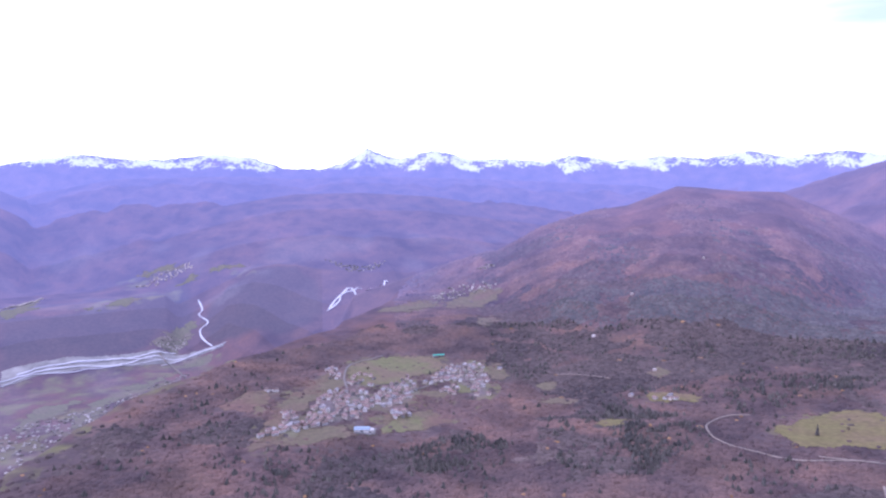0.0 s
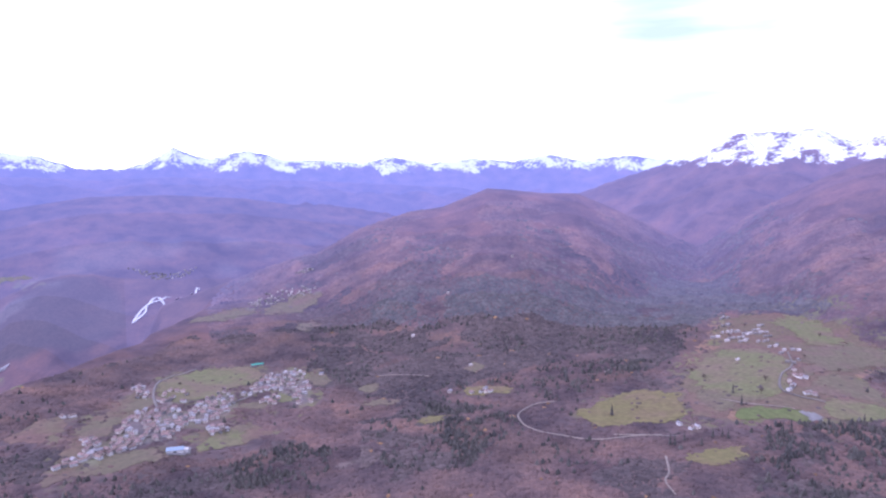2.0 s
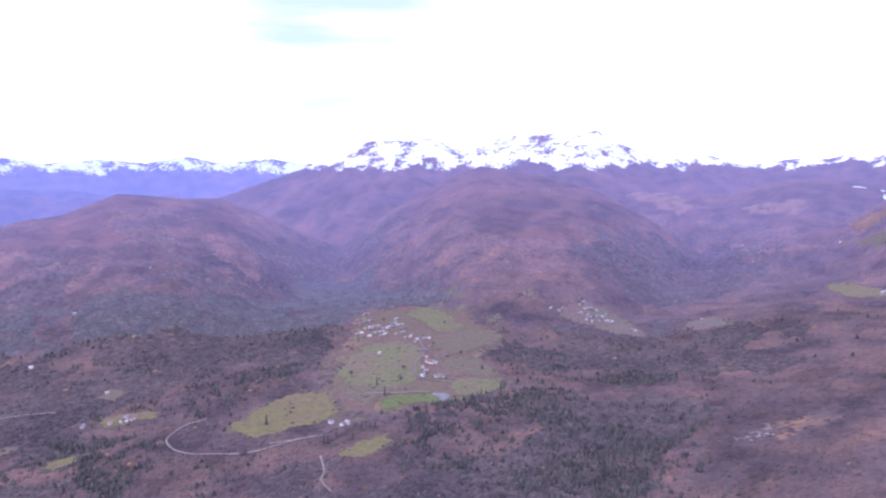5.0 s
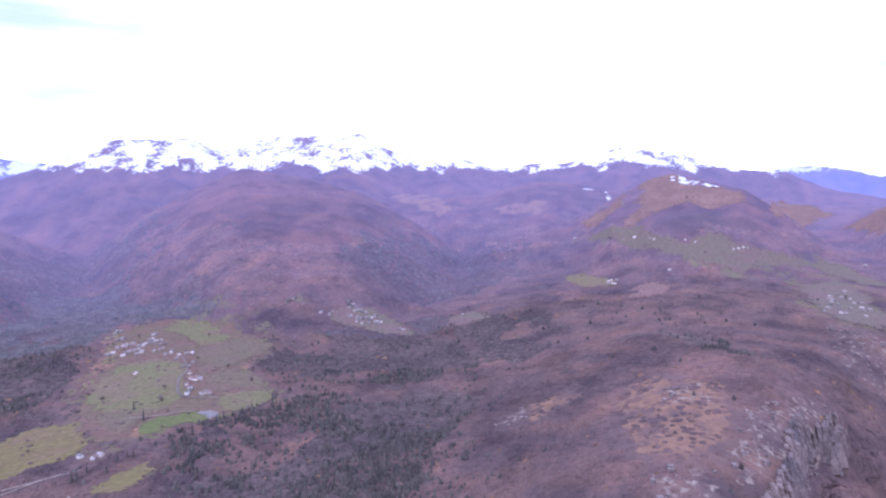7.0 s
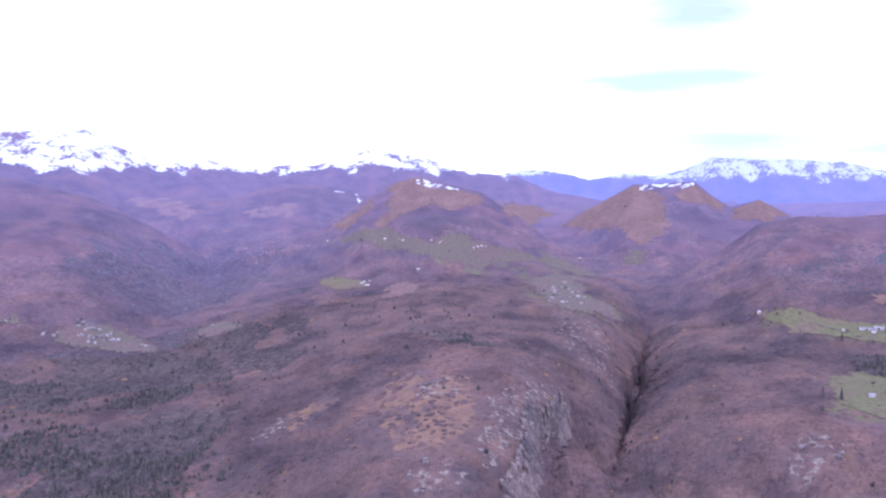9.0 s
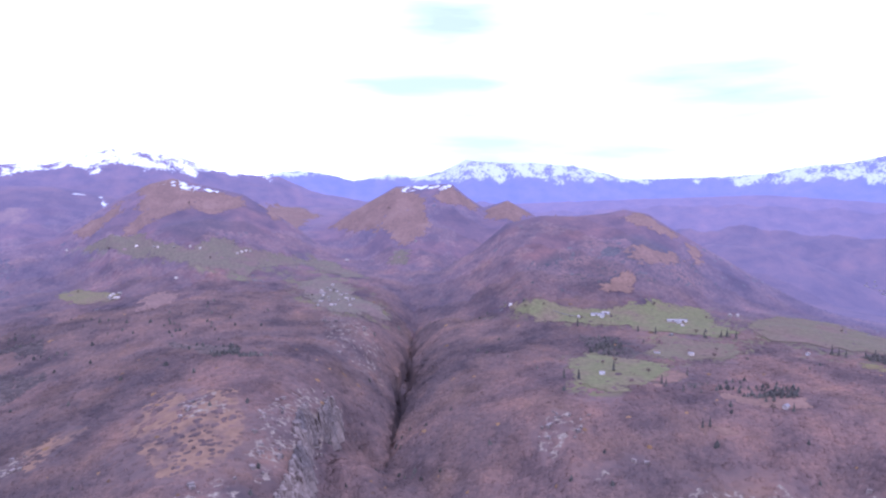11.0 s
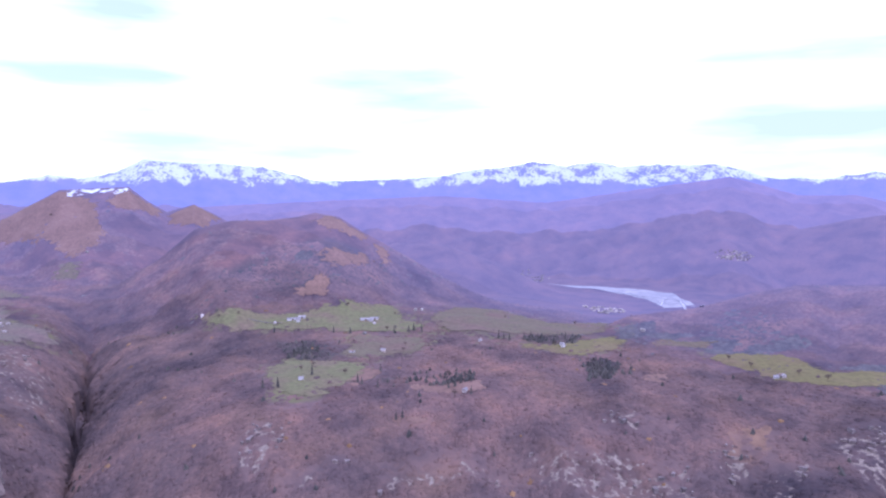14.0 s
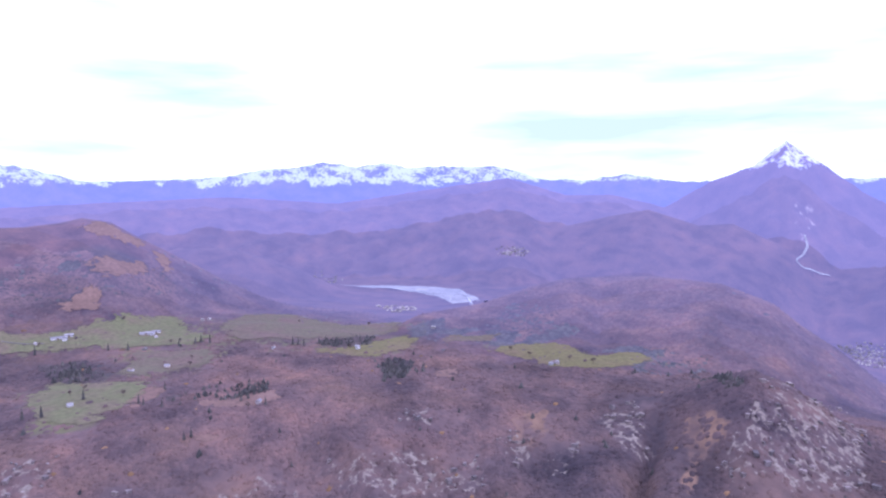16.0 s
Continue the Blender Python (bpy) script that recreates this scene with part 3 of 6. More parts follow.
# ---- plan of the land: outlines in metres east and north of the drone ----
MEADOWS, ZONES, CLEARINGS, SNOWS = [], [], [], []


def meadow(kind, *outline):
    MEADOWS.append((kind, np.array(outline, float)))
    CLEARINGS.append((np.array(outline, float), 3.0))


def snow_patch(*outline):
    SNOWS.append(np.array(outline, float))


def zone(kind, *outline):
    ZONES.append((kind, np.array(outline, float)))


def inside(outline, x, y):
    """Which places lie within an outline."""
    ok = np.zeros(len(x), bool)
    lo, hi = outline.min(0), outline.max(0)
    near = np.nonzero((x >= lo[0]) & (x <= hi[0]) & (y >= lo[1]) & (y <= hi[1]))[0]
    if not len(near):
        return ok
    px, py, hit = x[near], y[near], np.zeros(len(near), bool)
    for (ax, ay), (bx, by) in zip(outline, np.roll(outline, -1, 0)):
        if ay != by:
            hit ^= ((ay > py) != (by > py)) & (px < (bx - ax) * (py - ay) / (by - ay) + ax)
    ok[near] = hit
    return ok


meadow("meadow", (-190, 1351), (-169, 1411), (-102, 1465), (-29, 1463), (7, 1427), (-5, 1367), (-48, 1309), (-97, 1237), (-136, 1218), (-171, 1253))
meadow("meadow", (-92, 1051), (-49, 1078), (-21, 1061), (-33, 1009), (-94, 984))
meadow("meadow", (6, 1208), (37, 1249), (66, 1203), (35, 1171))
meadow("pasture", (88, 1385), (126, 1427), (113, 1347), (88, 1304))
meadow("pasture", (393, 1325), (430, 1355), (444, 1312), (410, 1273))
meadow("pasture", (-7, 1968), (78, 2063), (161, 2034), (172, 1967), (88, 1900), (25, 1866))
meadow("pasture", (-173, 1840), (-118, 1928), (-40, 2016), (-22, 1890), (-97, 1827))
meadow("pasture", (80, 1731), (130, 1825), (154, 1753), (106, 1685))
meadow("pasture", (-259, 892), (-261, 929), (-226, 944), (-185, 981), (-147, 1005), (-133, 962), (-176, 934), (-220, 918))
meadow("pasture", (-264, 1003), (-255, 1073), (-226, 1132), (-225, 1205), (-196, 1280), (-172, 1199), (-207, 1157), (-208, 1053), (-240, 1046))
meadow("pasture", (-44, 1183), (6, 1208), (16, 1172), (-14, 1151))
meadow("pasture", (85, 1343), (122, 1386), (132, 1312), (100, 1252))
meadow("pasture", (-76, 1073), (-22, 1094), (-4, 1079), (-47, 1045), (-80, 1019))
zone("dark", (66, 1732), (308, 1727), (505, 1673), (747, 1597), (879, 1480), (715, 1290), (534, 1378), (346, 1406), (208, 1512))
zone("dark", (-142, 915), (13, 1004), (94, 960), (56, 879), (-106, 872))
zone("dark", (249, 1001), (375, 1076), (387, 946), (282, 841), (150, 862), (171, 944))
zone("dark", (140, 1073), (260, 1127), (367, 1107), (249, 1001), (163, 991))
zone("dry", (725, 1055), (915, 1269), (1032, 1418), (1284, 1391), (1216, 1205), (1202, 1062), (932, 873), (905, 796), (817, 828), (687, 870), (676, 972))
zone("grass", (-1270, 1937), (-1102, 2017), (-949, 2132), (-770, 2292), (-744, 2332), (-464, 1148), (-497, 1015), (-481, 784), (-503, 756))
zone("grass", (-273, 891), (-289, 1033), (-275, 1158), (-229, 1348), (-176, 1471), (20, 1481), (126, 1427), (114, 1178), (81, 1124), (-20, 998), (-148, 957), (-226, 882))
zone("dark", (-1521, 2346), (-1364, 2413), (-1230, 2551), (-1069, 2861), (-936, 2609), (-1043, 2399), (-1096, 2256), (-1355, 2075))
zone("dark", (-766, 2407), (-768, 2632), (-681, 2724), (-496, 2691), (-438, 2476), (-552, 2342))
zone("dark", (254, 1855), (462, 1820), (838, 1741), (1156, 1732), (851, 1296), (654, 1359), (417, 1421), (310, 1583))
zone("dark", (103, 1595), (250, 1454), (205, 1318), (114, 1275))
zone("dark", (793, 1391), (1143, 1736), (1279, 1737), (965, 1374), (704, 1144), (648, 1145))
zone("rock", (865, -3900), (789, -3929), (697, -3764), (820, -3831))
zone("rock", (629, -3928), (449, -3966), (447, -3791), (505, -3698), (500, -3602), (443, -3622), (519, -3569), (570, -3768))
zone("town", (-266, 937), (-247, 967), (-220, 995), (-194, 1031), (-171, 1050), (-168, 1008), (-207, 970), (-242, 947))
zone("town", (-205, 1023), (-206, 1099), (-190, 1172), (-142, 1181), (-120, 1157), (-69, 1293), (-39, 1201), (-60, 1122), (-87, 1103), (-114, 1100), (-138, 1034), (-166, 1018))
zone("town", (-166, 1197), (-174, 1286), (-145, 1296), (-119, 1268), (-118, 1220))
zone("town", (-40, 1237), (-5, 1343), (7, 1400), (66, 1419), (90, 1385), (83, 1178), (59, 1156), (41, 1207), (17, 1277), (-14, 1235))
zone("town", (-248, 1041), (-237, 1053), (-218, 1005), (-232, 992))
zone("town", (-85, 1082), (-59, 1104), (-49, 1072), (-74, 1055))
zone("town", (-226, 1296), (-218, 1350), (-190, 1251), (-205, 1233))
zone("town", (-8, 1181), (16, 1226), (31, 1205), (21, 1175))
zone("town", (970, 1255), (1012, 1298), (1093, 1314), (1060, 1239), (1034, 1151), (991, 1072), (868, 937), (844, 943), (944, 1054), (995, 1181), (975, 1209))
zone("town", (1534, 1069), (1556, 1025), (1544, 978), (1502, 958), (1456, 1000), (1497, 1037))
zone("town", (1424, 1096), (1443, 1061), (1431, 1056), (1413, 1084))
zone("town", (360, 1160), (399, 1169), (395, 1145), (361, 1147))
zone("dark", (-245, 896), (-174, 925), (-113, 931), (-106, 872), (-150, 792), (-208, 807))
zone("grass", (-1050, 2370), (-1007, 2460), (-951, 2559), (-894, 2497), (-960, 2388))
zone("grass", (-1552, 2398), (-1580, 2578), (-1563, 2693), (-1466, 2451), (-1499, 2311))
zone("grass", (-1281, 2593), (-1241, 2718), (-1167, 2600), (-1239, 2527))
zone("grass", (-1615, 2571), (-1632, 2743), (-1607, 2661))
zone("grass", (-1495, 3009), (-1347, 3072), (-1144, 3070), (-1074, 2999), (-1207, 2910), (-1292, 2780))
zone("grass", (-1369, 2459), (-1327, 2495), (-1302, 2467), (-1347, 2436))
zone("grass", (-1299, 1983), (-1119, 2116), (-908, 2254), (-744, 2332), (-399, 1354), (-464, 1148), (-497, 1015), (-481, 784), (-503, 756))
zone("grass", (-1376, 2550), (-1312, 2725), (-1085, 2906), (-1014, 2804), (-1148, 2556), (-1281, 2445))
zone("grass", (-959, 2963), (-838, 2968), (-709, 2748), (-819, 2736))

meadow("meadow", (1618, -471), (1530, -523), (1526, -578), (1468, -639), (1425, -713), (1429, -788), (1445, -858), (1452, -959), (1358, -922), (1280, -877), (1195, -878), (1172, -832), (1252, -743), (1329, -678), (1366, -619), (1439, -538))
meadow("pasture", (1229, -710), (1147, -787), (1111, -818), (1051, -767), (1070, -684), (1067, -634), (1132, -636), (1164, -691))
meadow("meadow", (1139, -495), (1173, -553), (1089, -578), (1032, -613), (1030, -647), (960, -571), (944, -521), (929, -475), (973, -440), (1028, -451))
meadow("dry", (951, -545), (988, -598), (987, -631), (956, -634), (941, -602), (926, -536))
meadow("pasture", (1276, -954), (1385, -1088), (1390, -1249), (1236, -1208), (1116, -1185), (1116, -1396), (906, -1147), (945, -1075), (1016, -1012), (1084, -945), (1129, -890))
meadow("field", (964, -931), (898, -958), (882, -1108), (845, -1117), (801, -1026), (802, -946), (866, -925), (917, -916))
meadow("field", (661, -1100), (653, -1172), (545, -1215), (503, -1166), (459, -1171), (412, -1233), (380, -1192), (403, -1118), (452, -1093), (513, -1068), (578, -1099))
meadow("dry", (676, -944), (651, -972), (619, -934), (646, -904))
meadow("dry", (880, -606), (836, -639), (803, -710), (771, -688), (781, -641), (846, -603))
meadow("dry", (800, -517), (776, -554), (758, -581), (747, -563), (769, -530))
meadow("pasture", (803, -1163), (715, -1217), (702, -1175), (763, -1116))
zone("grass", (1264, -670), (1164, -799), (1147, -859), (1276, -954), (1408, -1106), (1275, -1266), (1128, -1434), (834, -1120), (781, -1000), (849, -907), (944, -911), (1058, -806), (1021, -765), (990, -657), (920, -548), (925, -473), (991, -430), (1150, -489), (1199, -565), (1130, -623))
zone("dark", (1271, -587), (1238, -657), (1128, -628), (1089, -578), (1173, -553))
zone("dark", (952, -609), (940, -693), (877, -742), (818, -705), (853, -630), (908, -592))
zone("dark", (1012, -993), (934, -1080), (868, -1014), (916, -946), (965, -947))
zone("dark", (769, -908), (773, -975), (698, -974), (661, -909), (710, -854))
zone("dark", (823, -1180), (770, -1349), (640, -1340), (583, -1281), (616, -1187), (702, -1137))
zone("dark", (425, -1163), (393, -1205), (371, -1164), (397, -1124))
zone("dark", (492, -1207), (409, -1274), (348, -1262), (323, -1181), (360, -1132), (404, -1210))
zone("dark", (1259, -977), (1254, -1064), (1131, -953), (1165, -910))
zone("dark", (909, -1178), (856, -1246), (807, -1197), (765, -1100), (827, -1094))
zone("dark", (1749, -518), (1688, -593), (1799, -819), (1736, -959), (1658, -1077), (1564, -1070), (1504, -893), (1550, -718))
zone("dark", (423, -1183), (324, -1253), (191, -1021), (192, -990), (302, -1176), (385, -1135))
meadow("dry", (1673, -864), (1689, -1003), (1663, -1033), (1611, -922), (1630, -847))
meadow("dry", (1549, -732), (1582, -809), (1548, -838), (1477, -791), (1503, -739))
meadow("dry", (1894, -938), (1902, -1003), (1846, -1039), (1790, -1112), (1744, -1055), (1783, -967))
meadow("dry", (1757, -1101), (1707, -1138), (1629, -1039))
zone("dry", (2659, 521), (3504, 595), (2610, 359), (2604, 272), (2573, 163), (2497, 162), (2416, 252), (2485, 321), (2416, 372), (2356, 432), (2337, 478), (2328, 536), (2466, 484))
meadow("dry", (2659, 521), (3504, 595), (2610, 359), (2604, 272), (2573, 163), (2497, 162), (2416, 252), (2485, 321), (2416, 372), (2356, 432), (2337, 478), (2328, 536), (2466, 484))
zone("dry", (2485, 711), (2541, 606), (2635, 557), (2504, 555), (2419, 619), (2423, 662))
meadow("dry", (2485, 711), (2541, 606), (2635, 557), (2504, 555), (2419, 619), (2423, 662))
meadow("pasture", (2377, 670), (2348, 521), (2301, 432), (2219, 379), (2179, 299), (2207, 248), (2258, 179), (2222, 139), (2241, 48), (2274, -61), (2206, -24), (2132, 80), (2031, 126), (2036, 194), (2087, 286), (2137, 365), (2239, 516))
meadow("field", (2081, 642), (2094, 573), (1995, 457), (1921, 460), (1950, 568))
meadow("dry", (1860, 387), (1944, 365), (1889, 287), (1797, 291), (1761, 345))
zone("dry", (3597, 113), (3365, -30), (3248, -94), (2891, -50), (2476, 35), (2536, 98))
meadow("dry", (3597, 113), (3365, -30), (3248, -94), (2891, -50), (2476, 35), (2536, 98))
meadow("pasture", (1948, -22), (2134, -92), (1987, -151), (1780, -179), (1714, -245), (1660, -209), (1670, -156), (1626, -100), (1739, -49))
meadow("pasture", (2337, -43), (2323, -137), (2083, -224), (2068, -156), (2233, -60))
zone("grass", (2215, 84), (2365, -63), (2117, -210), (1732, -258), (1568, -173), (1606, -99), (1736, -7), (2075, 44))
zone("dry", (2790, -148), (2841, -271), (2804, -396), (2772, -445), (2597, -513), (2436, -487), (2327, -416), (2335, -362), (2502, -321), (2677, -214))
meadow("dry", (2790, -148), (2841, -271), (2804, -396), (2772, -445), (2597, -513), (2436, -487), (2327, -416), (2335, -362), (2502, -321), (2677, -214))
zone("dry", (2715, -598), (2692, -677), (2657, -745), (2525, -597), (2604, -542))
meadow("dry", (2715, -598), (2692, -677), (2657, -745), (2525, -597), (2604, -542))
zone("dry", (2655, -763), (2672, -838), (2633, -948), (2484, -823), (2553, -737))
meadow("dry", (2655, -763), (2672, -838), (2633, -948), (2484, -823), (2553, -737))
zone("dry", (3569, 60), (3501, -34), (3165, -127), (3066, -96), (3240, 23))
meadow("dry", (3569, 60), (3501, -34), (3165, -127), (3066, -96), (3240, 23))
meadow("pasture", (2305, -330), (2278, -407), (2201, -384), (2174, -335), (2218, -316))
zone("dark", (2334, 414), (2386, 328), (2397, 131), (2336, 82), (2217, 230), (2239, 345))
zone("dark", (1397, 225), (1344, 137), (1240, 43), (1256, 106), (1338, 204))
zone("dry", (2759, 1710), (3003, 1666), (2719, 1325), (2605, 1336), (2675, 1513))
zone("dry", (2766, 1191), (2812, 1011), (2784, 892), (2662, 912), (2689, 1111))
meadow("meadow", (1148, 1340), (1240, 1396), (1245, 1278), (1198, 1174), (1126, 1124), (1076, 1156), (1117, 1213))
meadow("pasture", (1060, 1138), (1169, 1150), (1234, 1091), (1199, 1041), (1066, 1012), (959, 988), (895, 956), (1007, 1080))
meadow("meadow", (802, 1131), (907, 1189), (965, 1171), (962, 1065), (862, 964), (833, 915), (791, 918), (746, 943), (714, 1007), (763, 1092))
meadow("pasture", (708, 1016), (761, 948), (810, 913), (732, 920), (690, 898), (685, 955))
meadow("greenfield", (699, 892), (758, 894), (818, 856), (804, 834), (739, 847), (686, 858))
meadow("meadow", (842, 864), (885, 887), (955, 834), (914, 804), (858, 809), (808, 818))
meadow("pasture", (881, 934), (947, 976), (1020, 946), (965, 856), (890, 895))
meadow("field", (491, 996), (538, 1030), (606, 1051), (644, 1054), (697, 1022), (642, 921), (605, 903), (572, 933), (524, 926), (492, 942))
meadow("field", (541, 780), (577, 798), (652, 785), (610, 747), (556, 745))
meadow("field", (340, 1170), (377, 1199), (444, 1154), (414, 1129), (383, 1126), (341, 1139))
meadow("field", (221, 1010), (254, 1058), (313, 1050), (253, 1007))
meadow("pasture", (149, 1145), (196, 1179), (248, 1174), (204, 1135))
meadow("pasture", (163, 1252), (216, 1290), (206, 1224), (169, 1222))
meadow("pasture", (1399, 1074), (1473, 1054), (1543, 1031), (1597, 975), (1481, 823), (1467, 879), (1442, 981))
meadow("pasture", (1393, 1182), (1453, 1148), (1453, 1111), (1404, 1146))
meadow("pasture", (1602, 801), (1682, 819), (1686, 728), (1611, 703), (1555, 741))
zone("dark", (617, 758), (727, 846), (795, 823), (888, 801), (960, 762), (1010, 676), (1087, 580), (1104, 496), (963, 452), (774, 430), (710, 442), (568, 685))
zone("dark", (1212, 1122), (1374, 984), (1440, 769), (1423, 641), (1270, 585), (1116, 682), (996, 817), (1034, 916))
zone("dark", (1223, 1962), (1412, 1857), (1336, 1369), (1302, 1325), (1229, 1433), (1134, 1498), (1041, 1463), (793, 1192), (685, 1120))
zone("rock", (1626, -61), (1647, -115), (1495, -210), (1293, -176), (1275, -125), (1344, -63))
zone("rock", (929, -354), (910, -401), (864, -425), (812, -375), (780, -313), (849, -324))
zone("rock", (600, -750), (597, -787), (550, -821), (548, -767), (569, -733))
zone("rock", (716, -449), (669, -562), (630, -592), (605, -553), (681, -428))
zone("rock", (775, -374), (778, -417), (752, -446), (734, -403), (744, -368))
zone("rock", (601, -756), (595, -795), (556, -812), (545, -768), (571, -731))
zone("rock", (465, -798), (453, -847), (408, -813), (404, -761), (440, -763))
zone("rock", (369, -910), (356, -983), (287, -954), (259, -860), (282, -833), (323, -859))
zone("rock", (403, -804), (381, -843), (340, -825), (338, -769), (375, -766))
zone("rock", (623, -614), (599, -675), (454, -758), (420, -691), (564, -594))
zone("rock", (198, -904), (161, -982), (174, -1297), (104, -1290), (43, -1079), (15, -919), (157, -819))
zone("rock", (690, -516), (635, -586), (583, -575), (669, -492))
zone("dry", (472, -848), (429, -887), (388, -824), (421, -790))
zone("dry", (256, -954), (195, -944), (191, -879), (205, -800), (226, -814))
zone("dry", (494, -855), (442, -914), (402, -852), (443, -799))
zone("dry", (1057, 232), (1124, 192), (1096, 85), (987, 53), (864, 57), (791, 80), (822, 170), (932, 211))
zone("dry", (1048, 389), (1103, 348), (1074, 272), (963, 312), (952, 362))
zone("rock", (1028, 166), (1095, 126), (1011, 85), (950, 86), (961, 131))
zone("rock", (950, 422), (1016, 406), (1074, 363), (1023, 341), (953, 371))
zone("rock", (864, 57), (991, 46), (1093, 13), (1148, -32), (1124, -71), (965, -46), (755, 47))
zone("rock", (777, 134), (809, 76), (778, 49), (719, 66), (707, 115))
zone("rock", (2358, 1043), (2439, 985), (2307, 845), (2177, 878))
meadow("distant", (-1068, 1621), (-1104, 1821), (-1062, 1883), (-1038, 1958), (-1017, 1775), (-1029, 1646))
meadow("distant", (-994, 1773), (-967, 1948), (-915, 2014), (-912, 1803), (-916, 1669))
meadow("distant", (-968, 2003), (-875, 2171), (-838, 2243), (-888, 2071), (-919, 1985))
meadow("distant", (-1022, 2359), (-978, 2546), (-922, 2571), (-893, 2455), (-958, 2384))
meadow("distant", (-1497, 2309), (-1555, 2403), (-1560, 2577), (-1574, 2721), (-1472, 2428))
meadow("distant", (-1255, 2538), (-1217, 2714), (-1168, 2593), (-1227, 2523))
meadow("distant", (-1188, 2762), (-1070, 2934), (-1034, 2871), (-1150, 2826))
meadow("distant", (-1039, 2987), (-859, 2958), (-816, 2906), (-971, 2928))
meadow("distant", (-1380, 3030), (-1222, 3077), (-1124, 3030), (-1286, 2997))
meadow("distant", (-897, 2323), (-790, 2324), (-806, 2274), (-852, 2229))
meadow("distant", (-1318, 2477), (-1268, 2522), (-1261, 2487), (-1296, 2455))
meadow("worn", (749, 1078), (845, 1169), (931, 1224), (1031, 1367), (1131, 1420), (1232, 1410), (1265, 1257), (1204, 1070), (1017, 965), (956, 907), (968, 875), (933, 819), (860, 817), (805, 817), (793, 871), (710, 885), (683, 868), (647, 915), (684, 998))
meadow("worn", (-255, 894), (-264, 1003), (-251, 1140), (-213, 1322), (-181, 1181), (-217, 1087), (-239, 1005), (-227, 918))
meadow("worn", (-355, 1051), (-325, 1131), (-296, 1148), (-273, 1076), (-304, 1010))
meadow("worn", (-106, 1066), (-22, 1099), (14, 1064), (-37, 1008), (-93, 972))
snow_patch((2801, -417), (2771, -499), (2734, -625), (2713, -660), (2637, -581), (2704, -534), (2688, -463), (2734, -428))
snow_patch((2731, 485), (2688, 403), (2630, 296), (2611, 198), (2576, 269), (2591, 378))
snow_patch((3005, 859), (3075, 786), (2645, 586), (3071, 733), (2988, 815))
snow_patch((2595, 196), (2540, 98), (2553, 47), (2555, 137))
zone("dark", (-877, 2448), (-908, 2657), (-803, 2761), (-613, 2829), (-489, 2752), (-446, 2526), (-572, 2437), (-713, 2364))
zone("dark", (-1376, 2111), (-1486, 2291), (-1362, 2410), (-1115, 2579), (-969, 2611), (-978, 2546), (-1032, 2398), (-1041, 2326), (-1205, 2182))

# ---- the ground: one polar sheet out to the skyline ----


def covers(x, y, z, slope):
    r = np.hypot(x, y)
    b = np.mod(np.degrees(np.arctan2(x, y)) + 100, 360) - 100
    one, two = np.zeros((len(x), 4)), np.zeros((len(x), 4))
    one[:, 3] = two[:, 3] = 1
    # wooded rock and snow on the heights
    line = np.where(r > 4450, np.where((b > 100) & (b < 150), 835, 852), np.where(b > 156, 905,  np.where((b > 70) & (b < 87), 885, np.where((b > 15) & (b < 97), 872, 935))))
    jag = fractal(x, y, 150, 5) * 24 + 30 * fractal(b * 40, r * 0.05, 36, 4)
    one[:, 2] = np.where(r > 4450, 0.73, 0.75) * soft_step(z + jag, line - 22, line + 50) * (r > 3300) + 0.7 * soft_step(z + 1.7 * jag, 818, 880) * ((b > 74) & (b < 106) & (r > 2500) & (r < 3300))
    wx, wy = x + 14 * fractal(x, y, 45, 3), y + 14 * fractal(x + 500, y, 45, 3)
    for kind, outline in ZONES:
        hit = inside(outline, wx, wy)
        if kind == "town":
            two[hit, 0] = 0.1
        elif kind == "rock":
            one[hit, 1] = np.where(r[hit] > 1150, 0.95, 1.0)
        elif kind == "grass":
            one[hit, 0] = 1
        else:
            two[hit, 1 if kind == "dry" else 2] = 1
    # worn grass goes on round the meadows
    for kind, outline in MEADOWS:
        mid = outline.mean(0)
        if kind != "dry" and np.hypot(*mid) < 2300:
            one[inside(mid + (outline - mid) * 1.3, wx, wy), 0] = 1
    # pale clearings on the mountainsides over the river
    pale = (b < 6) & (r > 2750) & (r < 3700) & (z > 330) & (z < 560)
    two[:, 0] = np.maximum(two[:, 0], 0.07 * pale * soft_step(fractal(x, y, 120, 5, 0.6), 0.2, 0.5))
    # fields of the valley floor
    flat = (b < -5) & (r < 2750) & (z < 214)
    one[flat, 0] = 1
    two[:, 0] = np.maximum(two[:, 0], 0.06 * flat * soft_step(fractal(x, y, 120, 4), -0.3, 0.3))
    two[:, 2] *= np.where(r > 1450, np.where((b < 0) | (b > 100), 0.75, 0.35), 0.8)
    # steep faces of the gorge and the rims are bare rock here and there
    one[:, 1] = np.maximum(one[:, 1], 0.92 * soft_step(slope, 0.8, 1.4) * (r < 2000))
    return one, two


def raw_mesh(name, co, faces, mat, smooth=False):
    """A mesh object from arrays of places and of faces with equally many corners."""
    k = faces.shape[1]
    me = bpy.data.meshes.new(name)
    me.vertices.add(len(co))
    me.vertices.foreach_set("co", co.ravel())
    me.loops.add(faces.size)
    me.loops.foreach_set("vertex_index", faces.ravel().astype(np.int32))
    me.polygons.add(len(faces))
    me.polygons.foreach_set("loop_start", np.arange(len(faces)) * k)
    me.polygons.foreach_set("loop_total", np.full(len(faces), k))
    me.polygons.foreach_set("use_smooth", np.full(len(faces), smooth))
    me.update(calc_edges=True)
    me.materials.append(mat)
    return new(name, me)


